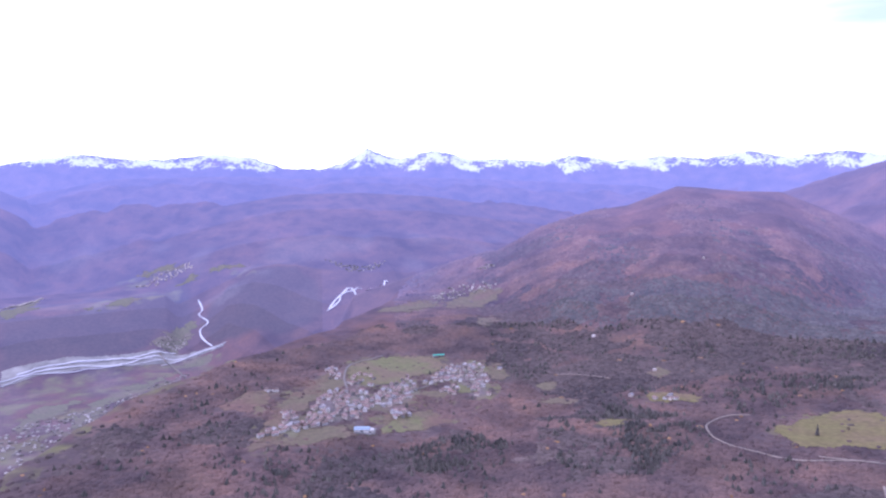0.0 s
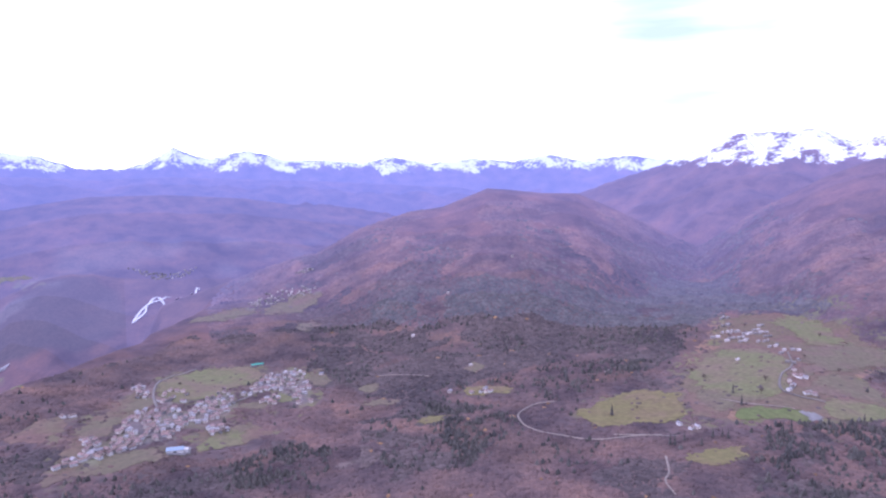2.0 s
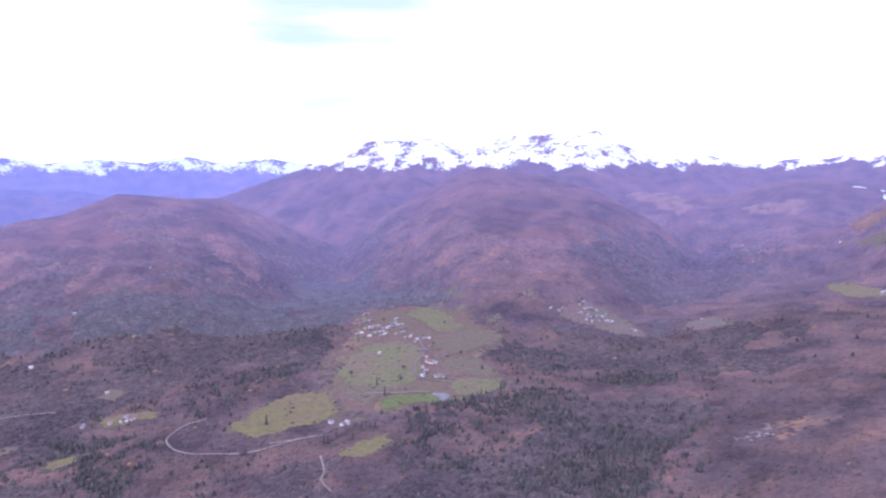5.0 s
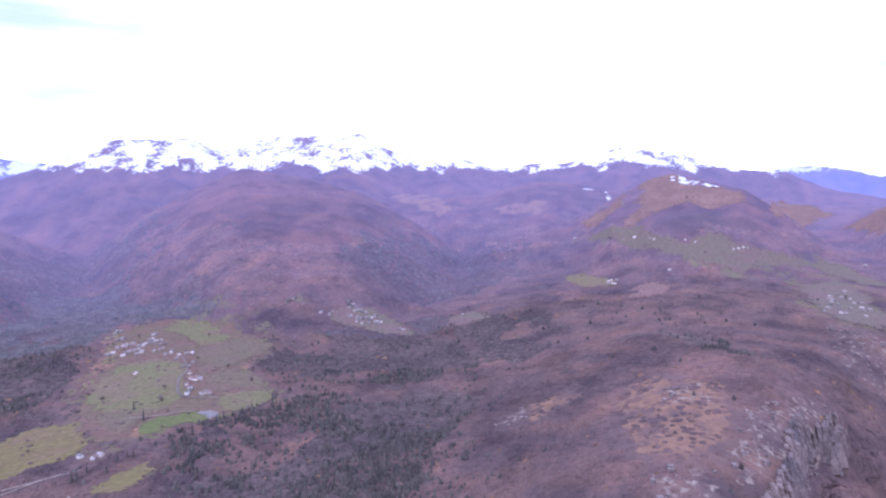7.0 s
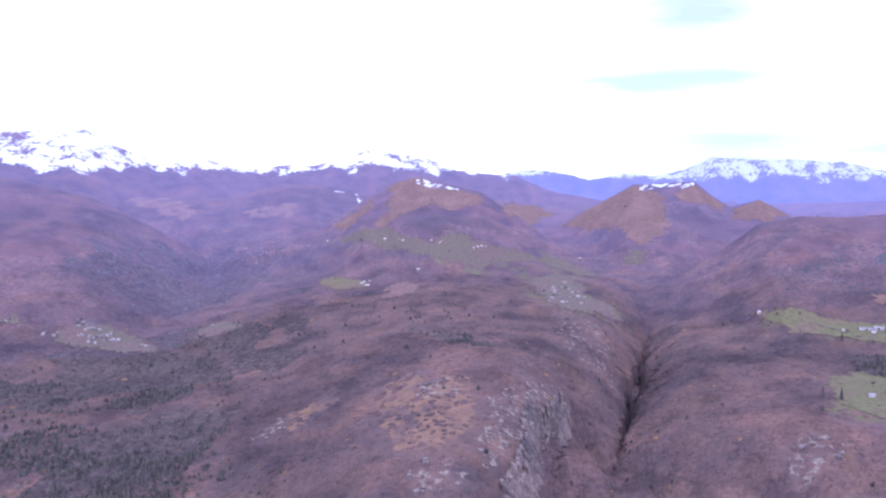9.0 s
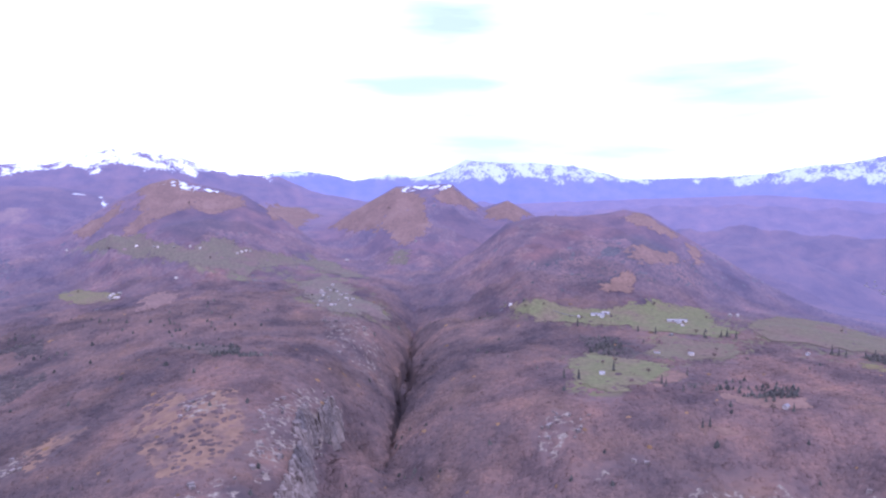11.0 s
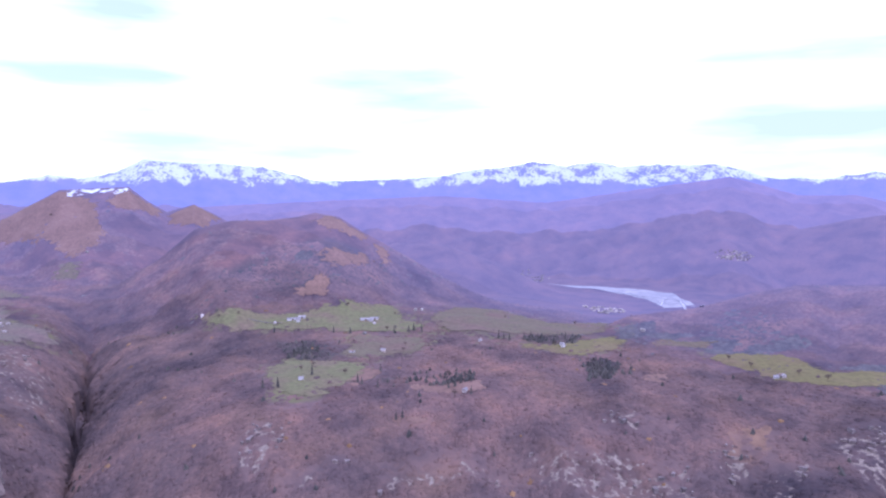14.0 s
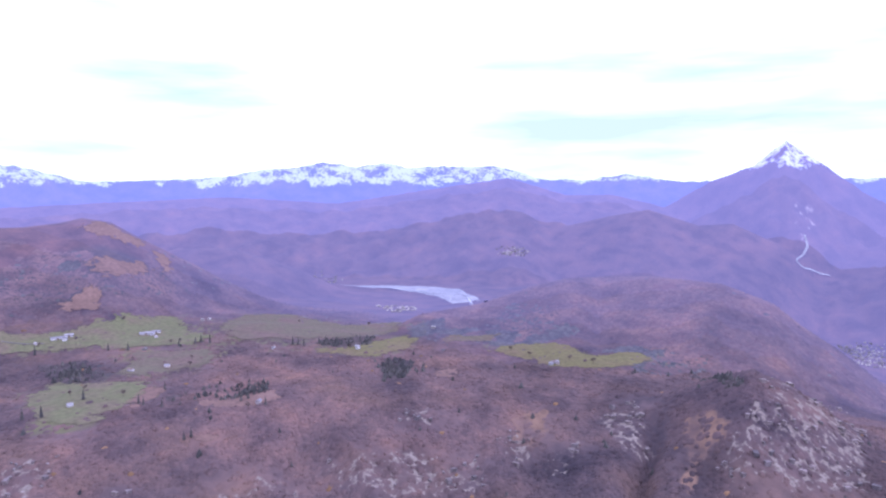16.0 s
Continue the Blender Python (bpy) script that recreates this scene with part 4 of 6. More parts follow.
def sheet(name, bearings, inner, outer, steps, mat):
    """A part of the land between two distances, which may change with the bearing."""
    nb, nr = len(bearings), len(steps)
    inner, outer = np.broadcast_to(inner, nb), np.broadcast_to(outer, nb)
    Rr = inner[:, None] + (outer - inner)[:, None] * steps[None, :]
    B = np.radians(bearings)[:, None] * np.ones(nr)[None, :]
    x, y = (Rr * np.sin(B)).ravel(), (Rr * np.cos(B)).ravel()
    z = height(x, y)
    zz = z.reshape(nb, nr)
    slope = np.abs(np.gradient(zz, axis=1) / np.maximum(np.gradient(Rr, axis=1), 0.1))
    across = np.abs(np.gradient(zz, axis=0) / np.maximum(np.gradient(np.radians(bearings))[:, None] * Rr, 0.1))
    slope = np.hypot(slope, across).ravel()
    i, j = np.meshgrid(np.arange(nb - 1), np.arange(nr - 1), indexing="ij")
    a = (i * nr + j).ravel()
    ob = raw_mesh(name, np.stack([x, y, z], -1), np.stack([a, a + 1, a + nr + 1, a + nr], -1), mat, True)
    for key, v in zip(("cover", "cover_two"), covers(x, y, z, slope)):
        # covers shade into one another over a few steps
        v = v.reshape(nb, nr, 4)
        for _ in range(2):
            p = np.pad(v, ((1, 1), (1, 1), (0, 0)), mode="edge")
            v = sum(p[1 + i:nb + 1 + i, 1 + j:nr + 1 + j] for i in (-1, 0, 1) for j in (-1, 0, 1)) / 9
        at = ob.data.color_attributes.new(key, "FLOAT_COLOR", "POINT")
        at.data.foreach_set("color", v.ravel())
    return ob


BEARINGS = np.concatenate([np.arange(-46, 190, 0.2), np.arange(190, 314.1, 1.0)])
# the hill country ends behind its own crests and at the feet of the farther hills
rim = np.interp(BEARINGS, [-46, -34, -26, -19, -13, -6, 0, 8, 33.5, 36.5, 40, 50, 58, 61.5, 64, 70, 75, 95, 98, 104, 112, 125, 138, 145, 160, 175, 190, 314],
                [1050, 1130, 1350, 1550, 1750, 1950, 1980, 1980, 1980, 1980, 1960, 1950, 1960, 2000, 2050, 2150, 2200, 2200, 2100, 1950, 1880, 1820, 1720, 1470, 1400, 1400, 1400, 1100])
rim = rim * 0.86 + 45 * fractal(BEARINGS * 30, BEARINGS * 0, 60, 4)
near_steps = np.concatenate([np.linspace(0, 0.24, 16)[:-1], np.linspace(0.24, 1, 180)])
tagged(sheet("ground", BEARINGS, 0.0, rim, near_steps, GROUND), "rolling hill country under bare brown winter woods", "ground", kind="structure")
# the nearer wooded hills end behind their crests
crests = np.interp(BEARINGS, [-46, -33, -22, -17.5, -14, -9, -6, 0, 8, 33, 36, 47, 60, 70, 80, 95, 105, 112, 118, 128, 138, 143, 150, 162, 176, 190], [2410, 2450, 2545, 2600, 2350, 1980, 2100, 2500, 2720, 2780, 2860, 3010, 3010, 2950, 2960, 3050, 3050, 2900, 2420, 2320, 2060, 1760, 1800, 1880, 1800, 1500])
crests = np.maximum(rim + 10, crests)
span = (BEARINGS >= -46.1) & (BEARINGS <= 190.1)
def belts(name, bearings, inner, outer, steps, mats, label, category):
    """Belts of land one behind the other, each with a little more painted haze."""
    k = len(mats)
    for i, mat in enumerate(mats):
        lo, hi = inner + (outer - inner) * i / k, inner + (outer - inner) * (i + 1) / k
        tagged(sheet(name, bearings, lo, hi, np.linspace(0, 1, steps), mat), label, category, kind="structure")


valley = span & (BEARINGS <= -9.9)
shoulder = span & (BEARINGS >= -10.1) & (BEARINGS <= -1.9)
hills = span & (BEARINGS >= -2.1)
belts("backdrop_valley", BEARINGS[valley], rim[valley], crests[valley], 17, VALLEY_HAZED, "valley floor with fields and a wooded bank", "valley")
belts("backdrop_valley", BEARINGS[shoulder], rim[shoulder], crests[shoulder], 17, SHOULDER_HAZED, "wooded shoulder above the river valley", "valley")
belts("backdrop_near", BEARINGS[hills], rim[hills], crests[hills], 14, NEAR_HAZED, "wooded brown hills in thin haze", "hills")
crests = np.where(span, crests, rim)
# farther hills and valleys
brow = np.interp(BEARINGS, [-46, -34, -12, -9, -4, 4, 14, 23, 100, 112, 120, 140, 146, 190, 314], [2850, 2880, 2960, 2900, 2880, 3000, 3350, 3350, 3350, 3350, 3090, 2780, 2600, 2400, 2400])
brow = np.maximum(crests + 10, brow)
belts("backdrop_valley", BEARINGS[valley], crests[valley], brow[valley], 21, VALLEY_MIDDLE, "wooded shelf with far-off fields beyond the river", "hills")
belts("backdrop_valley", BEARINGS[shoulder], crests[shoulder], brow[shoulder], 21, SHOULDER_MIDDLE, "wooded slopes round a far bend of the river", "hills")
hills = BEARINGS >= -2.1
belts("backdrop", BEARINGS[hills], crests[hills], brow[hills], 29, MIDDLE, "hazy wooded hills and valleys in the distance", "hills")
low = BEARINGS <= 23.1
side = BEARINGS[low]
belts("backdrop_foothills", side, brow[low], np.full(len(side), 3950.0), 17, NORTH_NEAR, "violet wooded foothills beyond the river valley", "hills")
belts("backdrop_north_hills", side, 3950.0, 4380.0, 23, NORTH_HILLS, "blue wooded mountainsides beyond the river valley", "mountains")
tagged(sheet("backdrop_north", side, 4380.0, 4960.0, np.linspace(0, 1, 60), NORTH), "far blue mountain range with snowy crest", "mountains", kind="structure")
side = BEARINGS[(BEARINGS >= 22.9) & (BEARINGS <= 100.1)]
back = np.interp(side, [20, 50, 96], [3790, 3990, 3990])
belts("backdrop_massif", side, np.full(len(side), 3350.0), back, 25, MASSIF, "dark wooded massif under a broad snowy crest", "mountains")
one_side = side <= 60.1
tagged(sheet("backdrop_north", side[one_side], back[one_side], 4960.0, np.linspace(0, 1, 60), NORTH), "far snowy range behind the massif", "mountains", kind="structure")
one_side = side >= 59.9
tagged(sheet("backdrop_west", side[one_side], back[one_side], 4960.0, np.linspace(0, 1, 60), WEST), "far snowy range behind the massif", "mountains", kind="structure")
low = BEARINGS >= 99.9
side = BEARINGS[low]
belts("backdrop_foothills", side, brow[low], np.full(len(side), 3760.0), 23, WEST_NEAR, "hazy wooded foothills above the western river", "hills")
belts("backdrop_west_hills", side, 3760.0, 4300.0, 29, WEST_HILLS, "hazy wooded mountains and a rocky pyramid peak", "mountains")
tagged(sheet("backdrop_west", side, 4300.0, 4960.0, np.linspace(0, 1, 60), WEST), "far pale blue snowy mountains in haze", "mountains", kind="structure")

# ---- meadows, roads and river beds laid over the sheet ----
def drape(name, outline, step, lift, mat, ragged=17.0, fray=True):
    """A patch of ground cover with an uneven edge that follows the land."""
    lo, hi = outline.min(0) - 30, outline.max(0) + 30
    xs, ys = np.arange(lo[0], hi[0] + step, step), np.arange(lo[1], hi[1] + step, step)
    gx, gy = np.meshgrid(xs, ys, indexing="ij")
    x, y = gx.ravel(), gy.ravel()
    keep = inside(outline, x + ragged * fractal(x, y, 42, 4, 0.65), y + ragged * fractal(x + 900, y, 42, 4, 0.65)).reshape(gx.shape)
    sward = keep.astype(float)
    for _ in range(6 if fray else 0):
        p = np.pad(sward, 1)
        sward = sum(p[1 + u:p.shape[0] - 1 + u, 1 + v:p.shape[1] - 1 + v] for u in (-1, 0, 1) for v in (-1, 0, 1)) / 9
    if fray:
        keep = sward > 0.05
    i, j = np.nonzero(keep[:-1, :-1] & keep[1:, 1:])
    n = len(ys)
    a = i * n + j
    quads = np.stack([a, a + n, a + n + 1, a + 1], -1)
    used, inv = np.unique(quads, return_inverse=True)
    co = np.stack([x[used], y[used], height(x[used], y[used]) + lift], -1)
    ob = raw_mesh(name, co, inv.reshape(quads.shape), mat, True)
    ob.data.attributes.new("sward", "FLOAT", "POINT").data.foreach_set("value", sward.ravel()[used])
    return ob


MEADOW_LABEL = {"meadow": "green winter meadow between bare woods", "pasture": "pale olive pasture with worn tufty grass",
                "worn": "worn brownish pasture with scrub round a hamlet", "field": "yellowish mown field at the wood's edge", "greenfield": "bright green sown field beside a road",
                "distant": "pale far-off fields on the valley side", "dry": "rust-coloured dry grass slope"}
for kind, outline in MEADOWS:
    far = np.hypot(*outline.mean(0))
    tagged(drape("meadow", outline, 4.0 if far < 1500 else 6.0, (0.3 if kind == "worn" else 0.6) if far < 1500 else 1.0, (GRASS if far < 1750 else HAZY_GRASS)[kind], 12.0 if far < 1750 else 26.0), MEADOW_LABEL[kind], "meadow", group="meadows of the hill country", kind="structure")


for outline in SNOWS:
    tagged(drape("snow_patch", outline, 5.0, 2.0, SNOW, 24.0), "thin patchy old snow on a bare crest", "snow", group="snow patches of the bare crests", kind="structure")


def smooth_line(points, step=6.0):
    """A rounded line through the points."""
    p = np.array(points, float)
    p = np.vstack([2 * p[0] - p[1], p, 2 * p[-1] - p[-2]])
    out = []
    for k in range(1, len(p) - 2):
        n = max(2, int(np.hypot(*(p[k + 1] - p[k])) / step))
        for t in np.linspace(0, 1, n, endpoint=False):
            a, b, c, d = p[k - 1:k + 3]
            out.append(0.5 * (2 * b + (c - a) * t + (2 * a - 5 * b + 4 * c - d) * t * t + (3 * b - 3 * c + d - a) * t ** 3))
    return np.array(out + [p[-2]])


def ribbon(name, points, width, lift, mat, label, category, thick=0.5):
    p = smooth_line(points)
    d = np.gradient(p, axis=0)
    d /= np.maximum(np.hypot(d[:, 0], d[:, 1]), 1e-6)[:, None]
    side = np.stack([-d[:, 1], d[:, 0]], -1) * (width / 2) * (1 + 0.25 * fractal(p[:, 0], p[:, 1], 40, 2))[:, None]
    z = height(p[:, 0], p[:, 1]) + lift
    rows = [np.column_stack([p + side * s, np.maximum(z, height(*(p + side * s).T) + lift) - dz]) for s, dz in ((1, thick), (0.94, 0), (0, 0), (-0.94, 0), (-1, thick))]
    co, n = np.concatenate(rows), len(p)
    a = np.concatenate([np.arange(n - 1) + k * n for k in range(4)])
    tagged(raw_mesh(name, co, np.stack([a, a + 1, a + n + 1, a + n], -1), mat, True), label, category, kind="structure")
    CLEARINGS.append((np.concatenate([p + side * 1.6, (p - side * 1.6)[::-1]]), 0.0))



ribbon("road", [(-169, 1187), (-185, 1270), (-188, 1357), (-170, 1405), (-130, 1463)], 4.7, 1.4, ROAD, "pale asphalt road curving into the village", "road")
ribbon("road", [(483, 1061), (443, 1059), (405, 1032), (393, 989), (401, 956), (428, 921), (462, 892), (521, 879), (563, 864)], 3.5, 1.4, TRACK, "pale gravel road bending through bare woods", "road")
ribbon("road", [(528, 799), (502, 751), (482, 728), (476, 696)], 2.7, 1.2, TRACK, "narrow gravel track down through the woods", "road")
ribbon("road", [(1001, 1115), (937, 1032), (879, 991), (832, 937), (840, 905), (865, 877)], 3.5, 1.4, ROAD, "grey asphalt lane below the hamlet", "road")
ribbon("road", [(501, 894), (534, 878), (562, 861), (579, 849)], 3.1, 1.4, TRACK, "gravel road towards the farmstead", "road")
ribbon("road", [(721, 946), (757, 903), (802, 871)], 2.7, 1.4, TRACK, "gravel lane along the green field", "road")
ribbon("road", [(223, 1333), (270, 1316), (317, 1286)], 3.1, 1.4, TRACK, "pale cut of a forest road", "road")
ribbon("road", [(626, 1161), (662, 1182), (678, 1166)], 3.1, 1.4, TRACK, "pale cut of a forest road", "road")
ribbon("road", [(1463, -586), (1432, -615), (1408, -640)], 3.1, 1.6, ROAD, "grey farm lane across the meadow", "road")
ribbon("road", [(-192, 1019), (-162, 1052), (-132, 1092), (-92, 1168), (-44, 1201), (6, 1277), (64, 1366)], 3.9, 1.6, ROAD, "grey village street between the houses", "road")
ribbon("road", [(-974, 2337), (-919, 2282), (-821, 2146)], 9, 3.0, ROAD, "straight pale bridge road over the river bed", "road")
tagged(drape("river_bed", np.array([(-1352, 2069), (-1235, 2169), (-1098, 2261), (-956, 2377), (-751, 2368), (-753, 2348), (-880, 2329), (-1015, 2241), (-1135, 2148), (-1250, 2070), (-1308, 1998)], float), 5.0, 1.3, GRAVEL, 3.0, False), "broad pale gravel bed of a braided river", "river bed", kind="structure")
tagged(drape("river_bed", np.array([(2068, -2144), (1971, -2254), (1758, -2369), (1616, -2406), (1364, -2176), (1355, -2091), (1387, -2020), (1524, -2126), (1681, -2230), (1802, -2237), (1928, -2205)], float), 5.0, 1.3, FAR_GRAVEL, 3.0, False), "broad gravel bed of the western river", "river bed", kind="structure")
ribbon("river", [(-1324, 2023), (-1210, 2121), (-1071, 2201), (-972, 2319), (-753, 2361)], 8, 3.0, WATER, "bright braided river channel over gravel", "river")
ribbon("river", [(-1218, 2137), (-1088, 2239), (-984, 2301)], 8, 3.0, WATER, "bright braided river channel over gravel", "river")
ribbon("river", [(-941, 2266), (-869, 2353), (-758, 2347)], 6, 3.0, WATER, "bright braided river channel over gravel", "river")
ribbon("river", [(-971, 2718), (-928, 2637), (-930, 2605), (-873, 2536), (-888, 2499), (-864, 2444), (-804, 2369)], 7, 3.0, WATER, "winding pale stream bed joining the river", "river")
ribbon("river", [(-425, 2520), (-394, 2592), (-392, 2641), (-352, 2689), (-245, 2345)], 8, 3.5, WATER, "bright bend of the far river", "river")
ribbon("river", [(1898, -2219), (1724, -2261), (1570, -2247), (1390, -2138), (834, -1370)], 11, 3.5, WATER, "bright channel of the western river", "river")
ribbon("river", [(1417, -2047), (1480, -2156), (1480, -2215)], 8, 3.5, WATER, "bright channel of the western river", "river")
ribbon("scree", [(505, -3750), (487, -3708), (513, -3606), (442, -3619), (379, -3684)], 11, 3.0, FAR_GRAVEL, "pale scree run below the pyramid peak", "scree")
tagged(drape("yard", np.array([(802, 871), (823, 855), (813, 819), (791, 828)], float), 5.0, 1.3, ASPHALT, 3.0, False), "grey gravelled parking yard by a green field", "yard", kind="structure")
tagged(drape("yard", np.array([(-134, 968), (-129, 1011), (-100, 1011), (-96, 978)], float), 5.0, 1.3, ASPHALT, 3.0, False), "grey paved yard around the sports hall", "yard", kind="structure")
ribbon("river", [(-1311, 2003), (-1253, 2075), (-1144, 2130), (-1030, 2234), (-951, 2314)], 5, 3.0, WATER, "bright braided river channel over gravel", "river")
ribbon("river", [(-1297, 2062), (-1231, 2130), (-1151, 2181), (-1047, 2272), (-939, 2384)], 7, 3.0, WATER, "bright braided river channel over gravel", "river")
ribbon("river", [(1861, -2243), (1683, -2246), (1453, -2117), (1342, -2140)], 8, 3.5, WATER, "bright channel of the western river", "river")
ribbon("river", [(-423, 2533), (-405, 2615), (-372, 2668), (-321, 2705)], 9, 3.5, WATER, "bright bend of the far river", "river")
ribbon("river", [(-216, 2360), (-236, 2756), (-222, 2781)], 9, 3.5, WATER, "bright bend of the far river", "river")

# ---- houses ----
def part(name, bm, mat, parent, label=""):
    """Links a bmesh as one mesh object under a thing or a part."""
    me = bpy.data.meshes.new(name)
    bm.to_mesh(me)
    bm.free()
    me.materials.append(mat)
    ob = new(name, me)
    ob.parent = parent
    if label:
        ob["label"] = label
    return ob


def box(bm, x0, x1, y0, y1, z0, z1):
    v = [bm.verts.new((x, y, z)) for z in (z0, z1) for x, y in ((x0, y0), (x1, y0), (x1, y1), (x0, y1))]
    for f in ((3, 2, 1, 0), (4, 5, 6, 7), (0, 1, 5, 4), (1, 2, 6, 5), (2, 3, 7, 6), (3, 0, 4, 7)):
        bm.faces.new([v[k] for k in f])


def gable_body(length, width, eaves, rise, sink):
    """Walls with two gables."""
    bm = bmesh.new()
    l, w = length / 2, width / 2
    v = [bm.verts.new(p) for p in ((-l, -w, -sink), (l, -w, -sink), (l, w, -sink), (-l, w, -sink), (-l, -w, eaves), (l, -w, eaves), (l, w, eaves), (-l, w, eaves), (-l, 0, eaves + rise), (l, 0, eaves + rise))]
    for f in ((3, 2, 1, 0), (0, 1, 5, 4), (2, 3, 7, 6), (1, 2, 6, 9, 5), (3, 0, 4, 8, 7), (4, 5, 9, 8), (6, 7, 8, 9)):
        bm.faces.new([v[k] for k in f])
    return bm


def gable_roof(length, width, eaves, rise, over=0.7, thick=0.35):
    """Two roof slopes with thickness and eaves that stand out."""
    bm = bmesh.new()
    l, w = length / 2 + over, width / 2
    drop = rise * over / w
    outer = [(-w - over, eaves - drop), (0, eaves + rise), (w + over, eaves - drop)]
    ring = []
    for x in (-l, l):
        ring.append([bm.verts.new((x, y, z + 0.05)) for y, z in outer] + [bm.verts.new((x, y, z + thick)) for y, z in reversed(outer)])
    a, b = ring
    for k in range(6):
        bm.faces.new((a[k], a[(k + 1) % 6], b[(k + 1) % 6], b[k]))
    for r, turn in ((a, 1), (b, -1)):
        for q in ((0, 1, 4, 5), (1, 2, 3, 4)):
            bm.faces.new([r[k] for k in q][::-turn])
    bm.normal_update()
    return bm


def make_house(length, width, eaves, rise, wall, roof, label, sink=4.0):
    """A gabled house: walls, roof, chimney, door and windows."""
    base = new("house")
    part("wall", gable_body(length, width, eaves, rise, sink), wall, base)
    part("roof", gable_roof(length, width, eaves, rise), roof, base)
    bm = bmesh.new()
    box(bm, length * 0.2, length * 0.2 + 0.8, 0.6, 1.4, eaves + rise * 0.5, eaves + rise + 1.1)
    part("chimney", bm, STONE, base)
    pane = None
    for x, z in ((-0.3, 1.0), (0.3, 1.0), (-0.3, 3.8), (0.3, 3.8)):
        for s in (-1, 1):
            if pane is None:
                bm = bmesh.new()
                box(bm, -0.55, 0.55, -0.06, 0.06, 0, 1.5)
                pane = part("window", bm, GLASS, base)
                ob = pane
            else:
                ob = new("window", pane.data)
                ob.parent = base
            ob.matrix_basis = pose(x * length, s * (width / 2 + 0.03), z)
    bm = bmesh.new()
    box(bm, -0.5, 0.5, -width / 2 - 0.08, -width / 2 + 0.04, 0, 2.1)
    part("door", bm, TIMBER, base)
    return tagged(base, label, "house", group="houses of the hill villages")


MODELS = [make_house(*m) for m in (
    (12, 9, 5.6, 2.4, PLASTER_WHITE, ROOF_PALE, "white plastered house with pale grey roof"),
    (11, 9, 6.0, 2.6, PLASTER_CREAM, ROOF_RED, "cream plastered house with faded red tile roof"),
    (14, 9, 5.6, 2.2, PLASTER_WHITE, ROOF_RED, "long white house with weathered red tile roof"),
    (9, 8, 6.4, 2.2, PLASTER_GREY, ROOF_BROWN, "grey stone house with dark brown roof"),
    (13, 10, 5.8, 2.8, PLASTER_CREAM, ROOF_PALE, "cream house with pale slab roof"),
    (16, 9, 5.2, 2.4, PLASTER_WHITE, ROOF_BROWN, "large white farmhouse with brown roof"))]
USED = [False] * len(MODELS)
pick = random.Random(11)


HOUSES = []


def place_house(x, y, turn, which):
    HOUSES.append((math.hypot(x, y), x, y, turn, which))
    CLEARINGS.append((np.array([(x - 9, y - 9), (x + 9, y - 9), (x + 9, y + 9), (x - 9, y + 9)]), 0.0))


def build_houses(count):
    """The nearest houses as things of their own. Returns the places of the rest."""
    HOUSES.sort()
    for _, x, y, turn, which in HOUSES[:count]:
        m = pose(x, y, float(height([x], [y])[0]) + 0.3, 0, 0, turn)
        if not USED[which]:
            USED[which] = True
            MODELS[which].matrix_basis = m @ Matrix.Diagonal((0.66, 0.66, 0.66, 1))
        else:
            copy_thing(MODELS[which], m)
    return [(x, y, radians(turn)) for _, x, y, turn, which in HOUSES[count:]]


def scatter(count, outline, gap, seed):
    """Places inside an outline, no two nearer than the gap."""
    g = np.random.default_rng(seed)
    o = np.array(outline, float)
    lo, hi = o.min(0), o.max(0)
    p = g.uniform(lo, hi, (count * 60, 2))
    p = p[inside(o, p[:, 0], p[:, 1])]
    kept = np.zeros((0, 2))
    for q in p:
        if len(kept) >= count:
            break
        if not len(kept) or np.min(np.hypot(*(kept - q).T)) > gap:
            kept = np.vstack([kept, q])
    return kept


def village(count, *outline):
    base = pick.uniform(0, 90)
    CLEARINGS.append((np.array(outline, float), 0.75))
    for x, y in scatter(count, outline, 7.6, count):
        place_house(x, y, base + pick.choice((0, 0, 90)) + pick.uniform(-14, 14), pick.choice((0, 1, 2, 3, 4, 1, 5, 2, 1)))


def single_houses(*places):
    for x, y in places:
        place_house(x, y, pick.uniform(0, 180), pick.choice((0, 4, 5)))


def mixed_houses(*places):
    """Old houses that stand wall to wall in pairs and threes."""
    lane = random.Random(41)
    for x, y in places:
        turn = pick.uniform(0, 180)
        place_house(x, y, turn, pick.choice((0, 1, 3, 4, 5, 4)))
        if pick.random() < 0.7:
            place_house(x + pick.uniform(7, 10), y + pick.uniform(-7, 9), turn + pick.uniform(-12, 12), pick.choice((0, 1, 3, 4)))
        if lane.random() < 0.6:
            place_house(x - lane.uniform(9, 14), y + lane.uniform(-9, 7), turn + lane.uniform(-15, 15), lane.choice((0, 1, 3, 4)))


def long_farms(*places):
    """Farmsteads of long byres round a yard."""
    for x, y in places:
        across = math.degrees(math.atan2(x, y))
        for dx, dy, length, turn in ((-8, 0, 24, -across + 8), (13, 8, 16, -across - 6), (5, -12, 11, -across + 80)):
            farm = new("barn")
            part("wall", gable_body(length, 8, 3.8, 1.9, 4), PLASTER_WHITE, farm)
            part("roof", gable_roof(length, 8, 3.8, 1.9), ROOF_PALE, farm)
            bm = bmesh.new()
            box(bm, -1.8, 1.8, -4.12, -3.92, 0, 3.2)
            part("door", bm, TIMBER, farm)
            c, s = math.cos(math.radians(-across)), math.sin(math.radians(-across))
            px, py = x + c * dx - s * dy, y + s * dx + c * dy
            farm.matrix_basis = pose(px, py, float(height([px], [py])[0]) + 0.3, 0, 0, turn)
            tagged(farm, "long white farm building with pale roof in a meadow", "barn", group="farm buildings on the plateau")


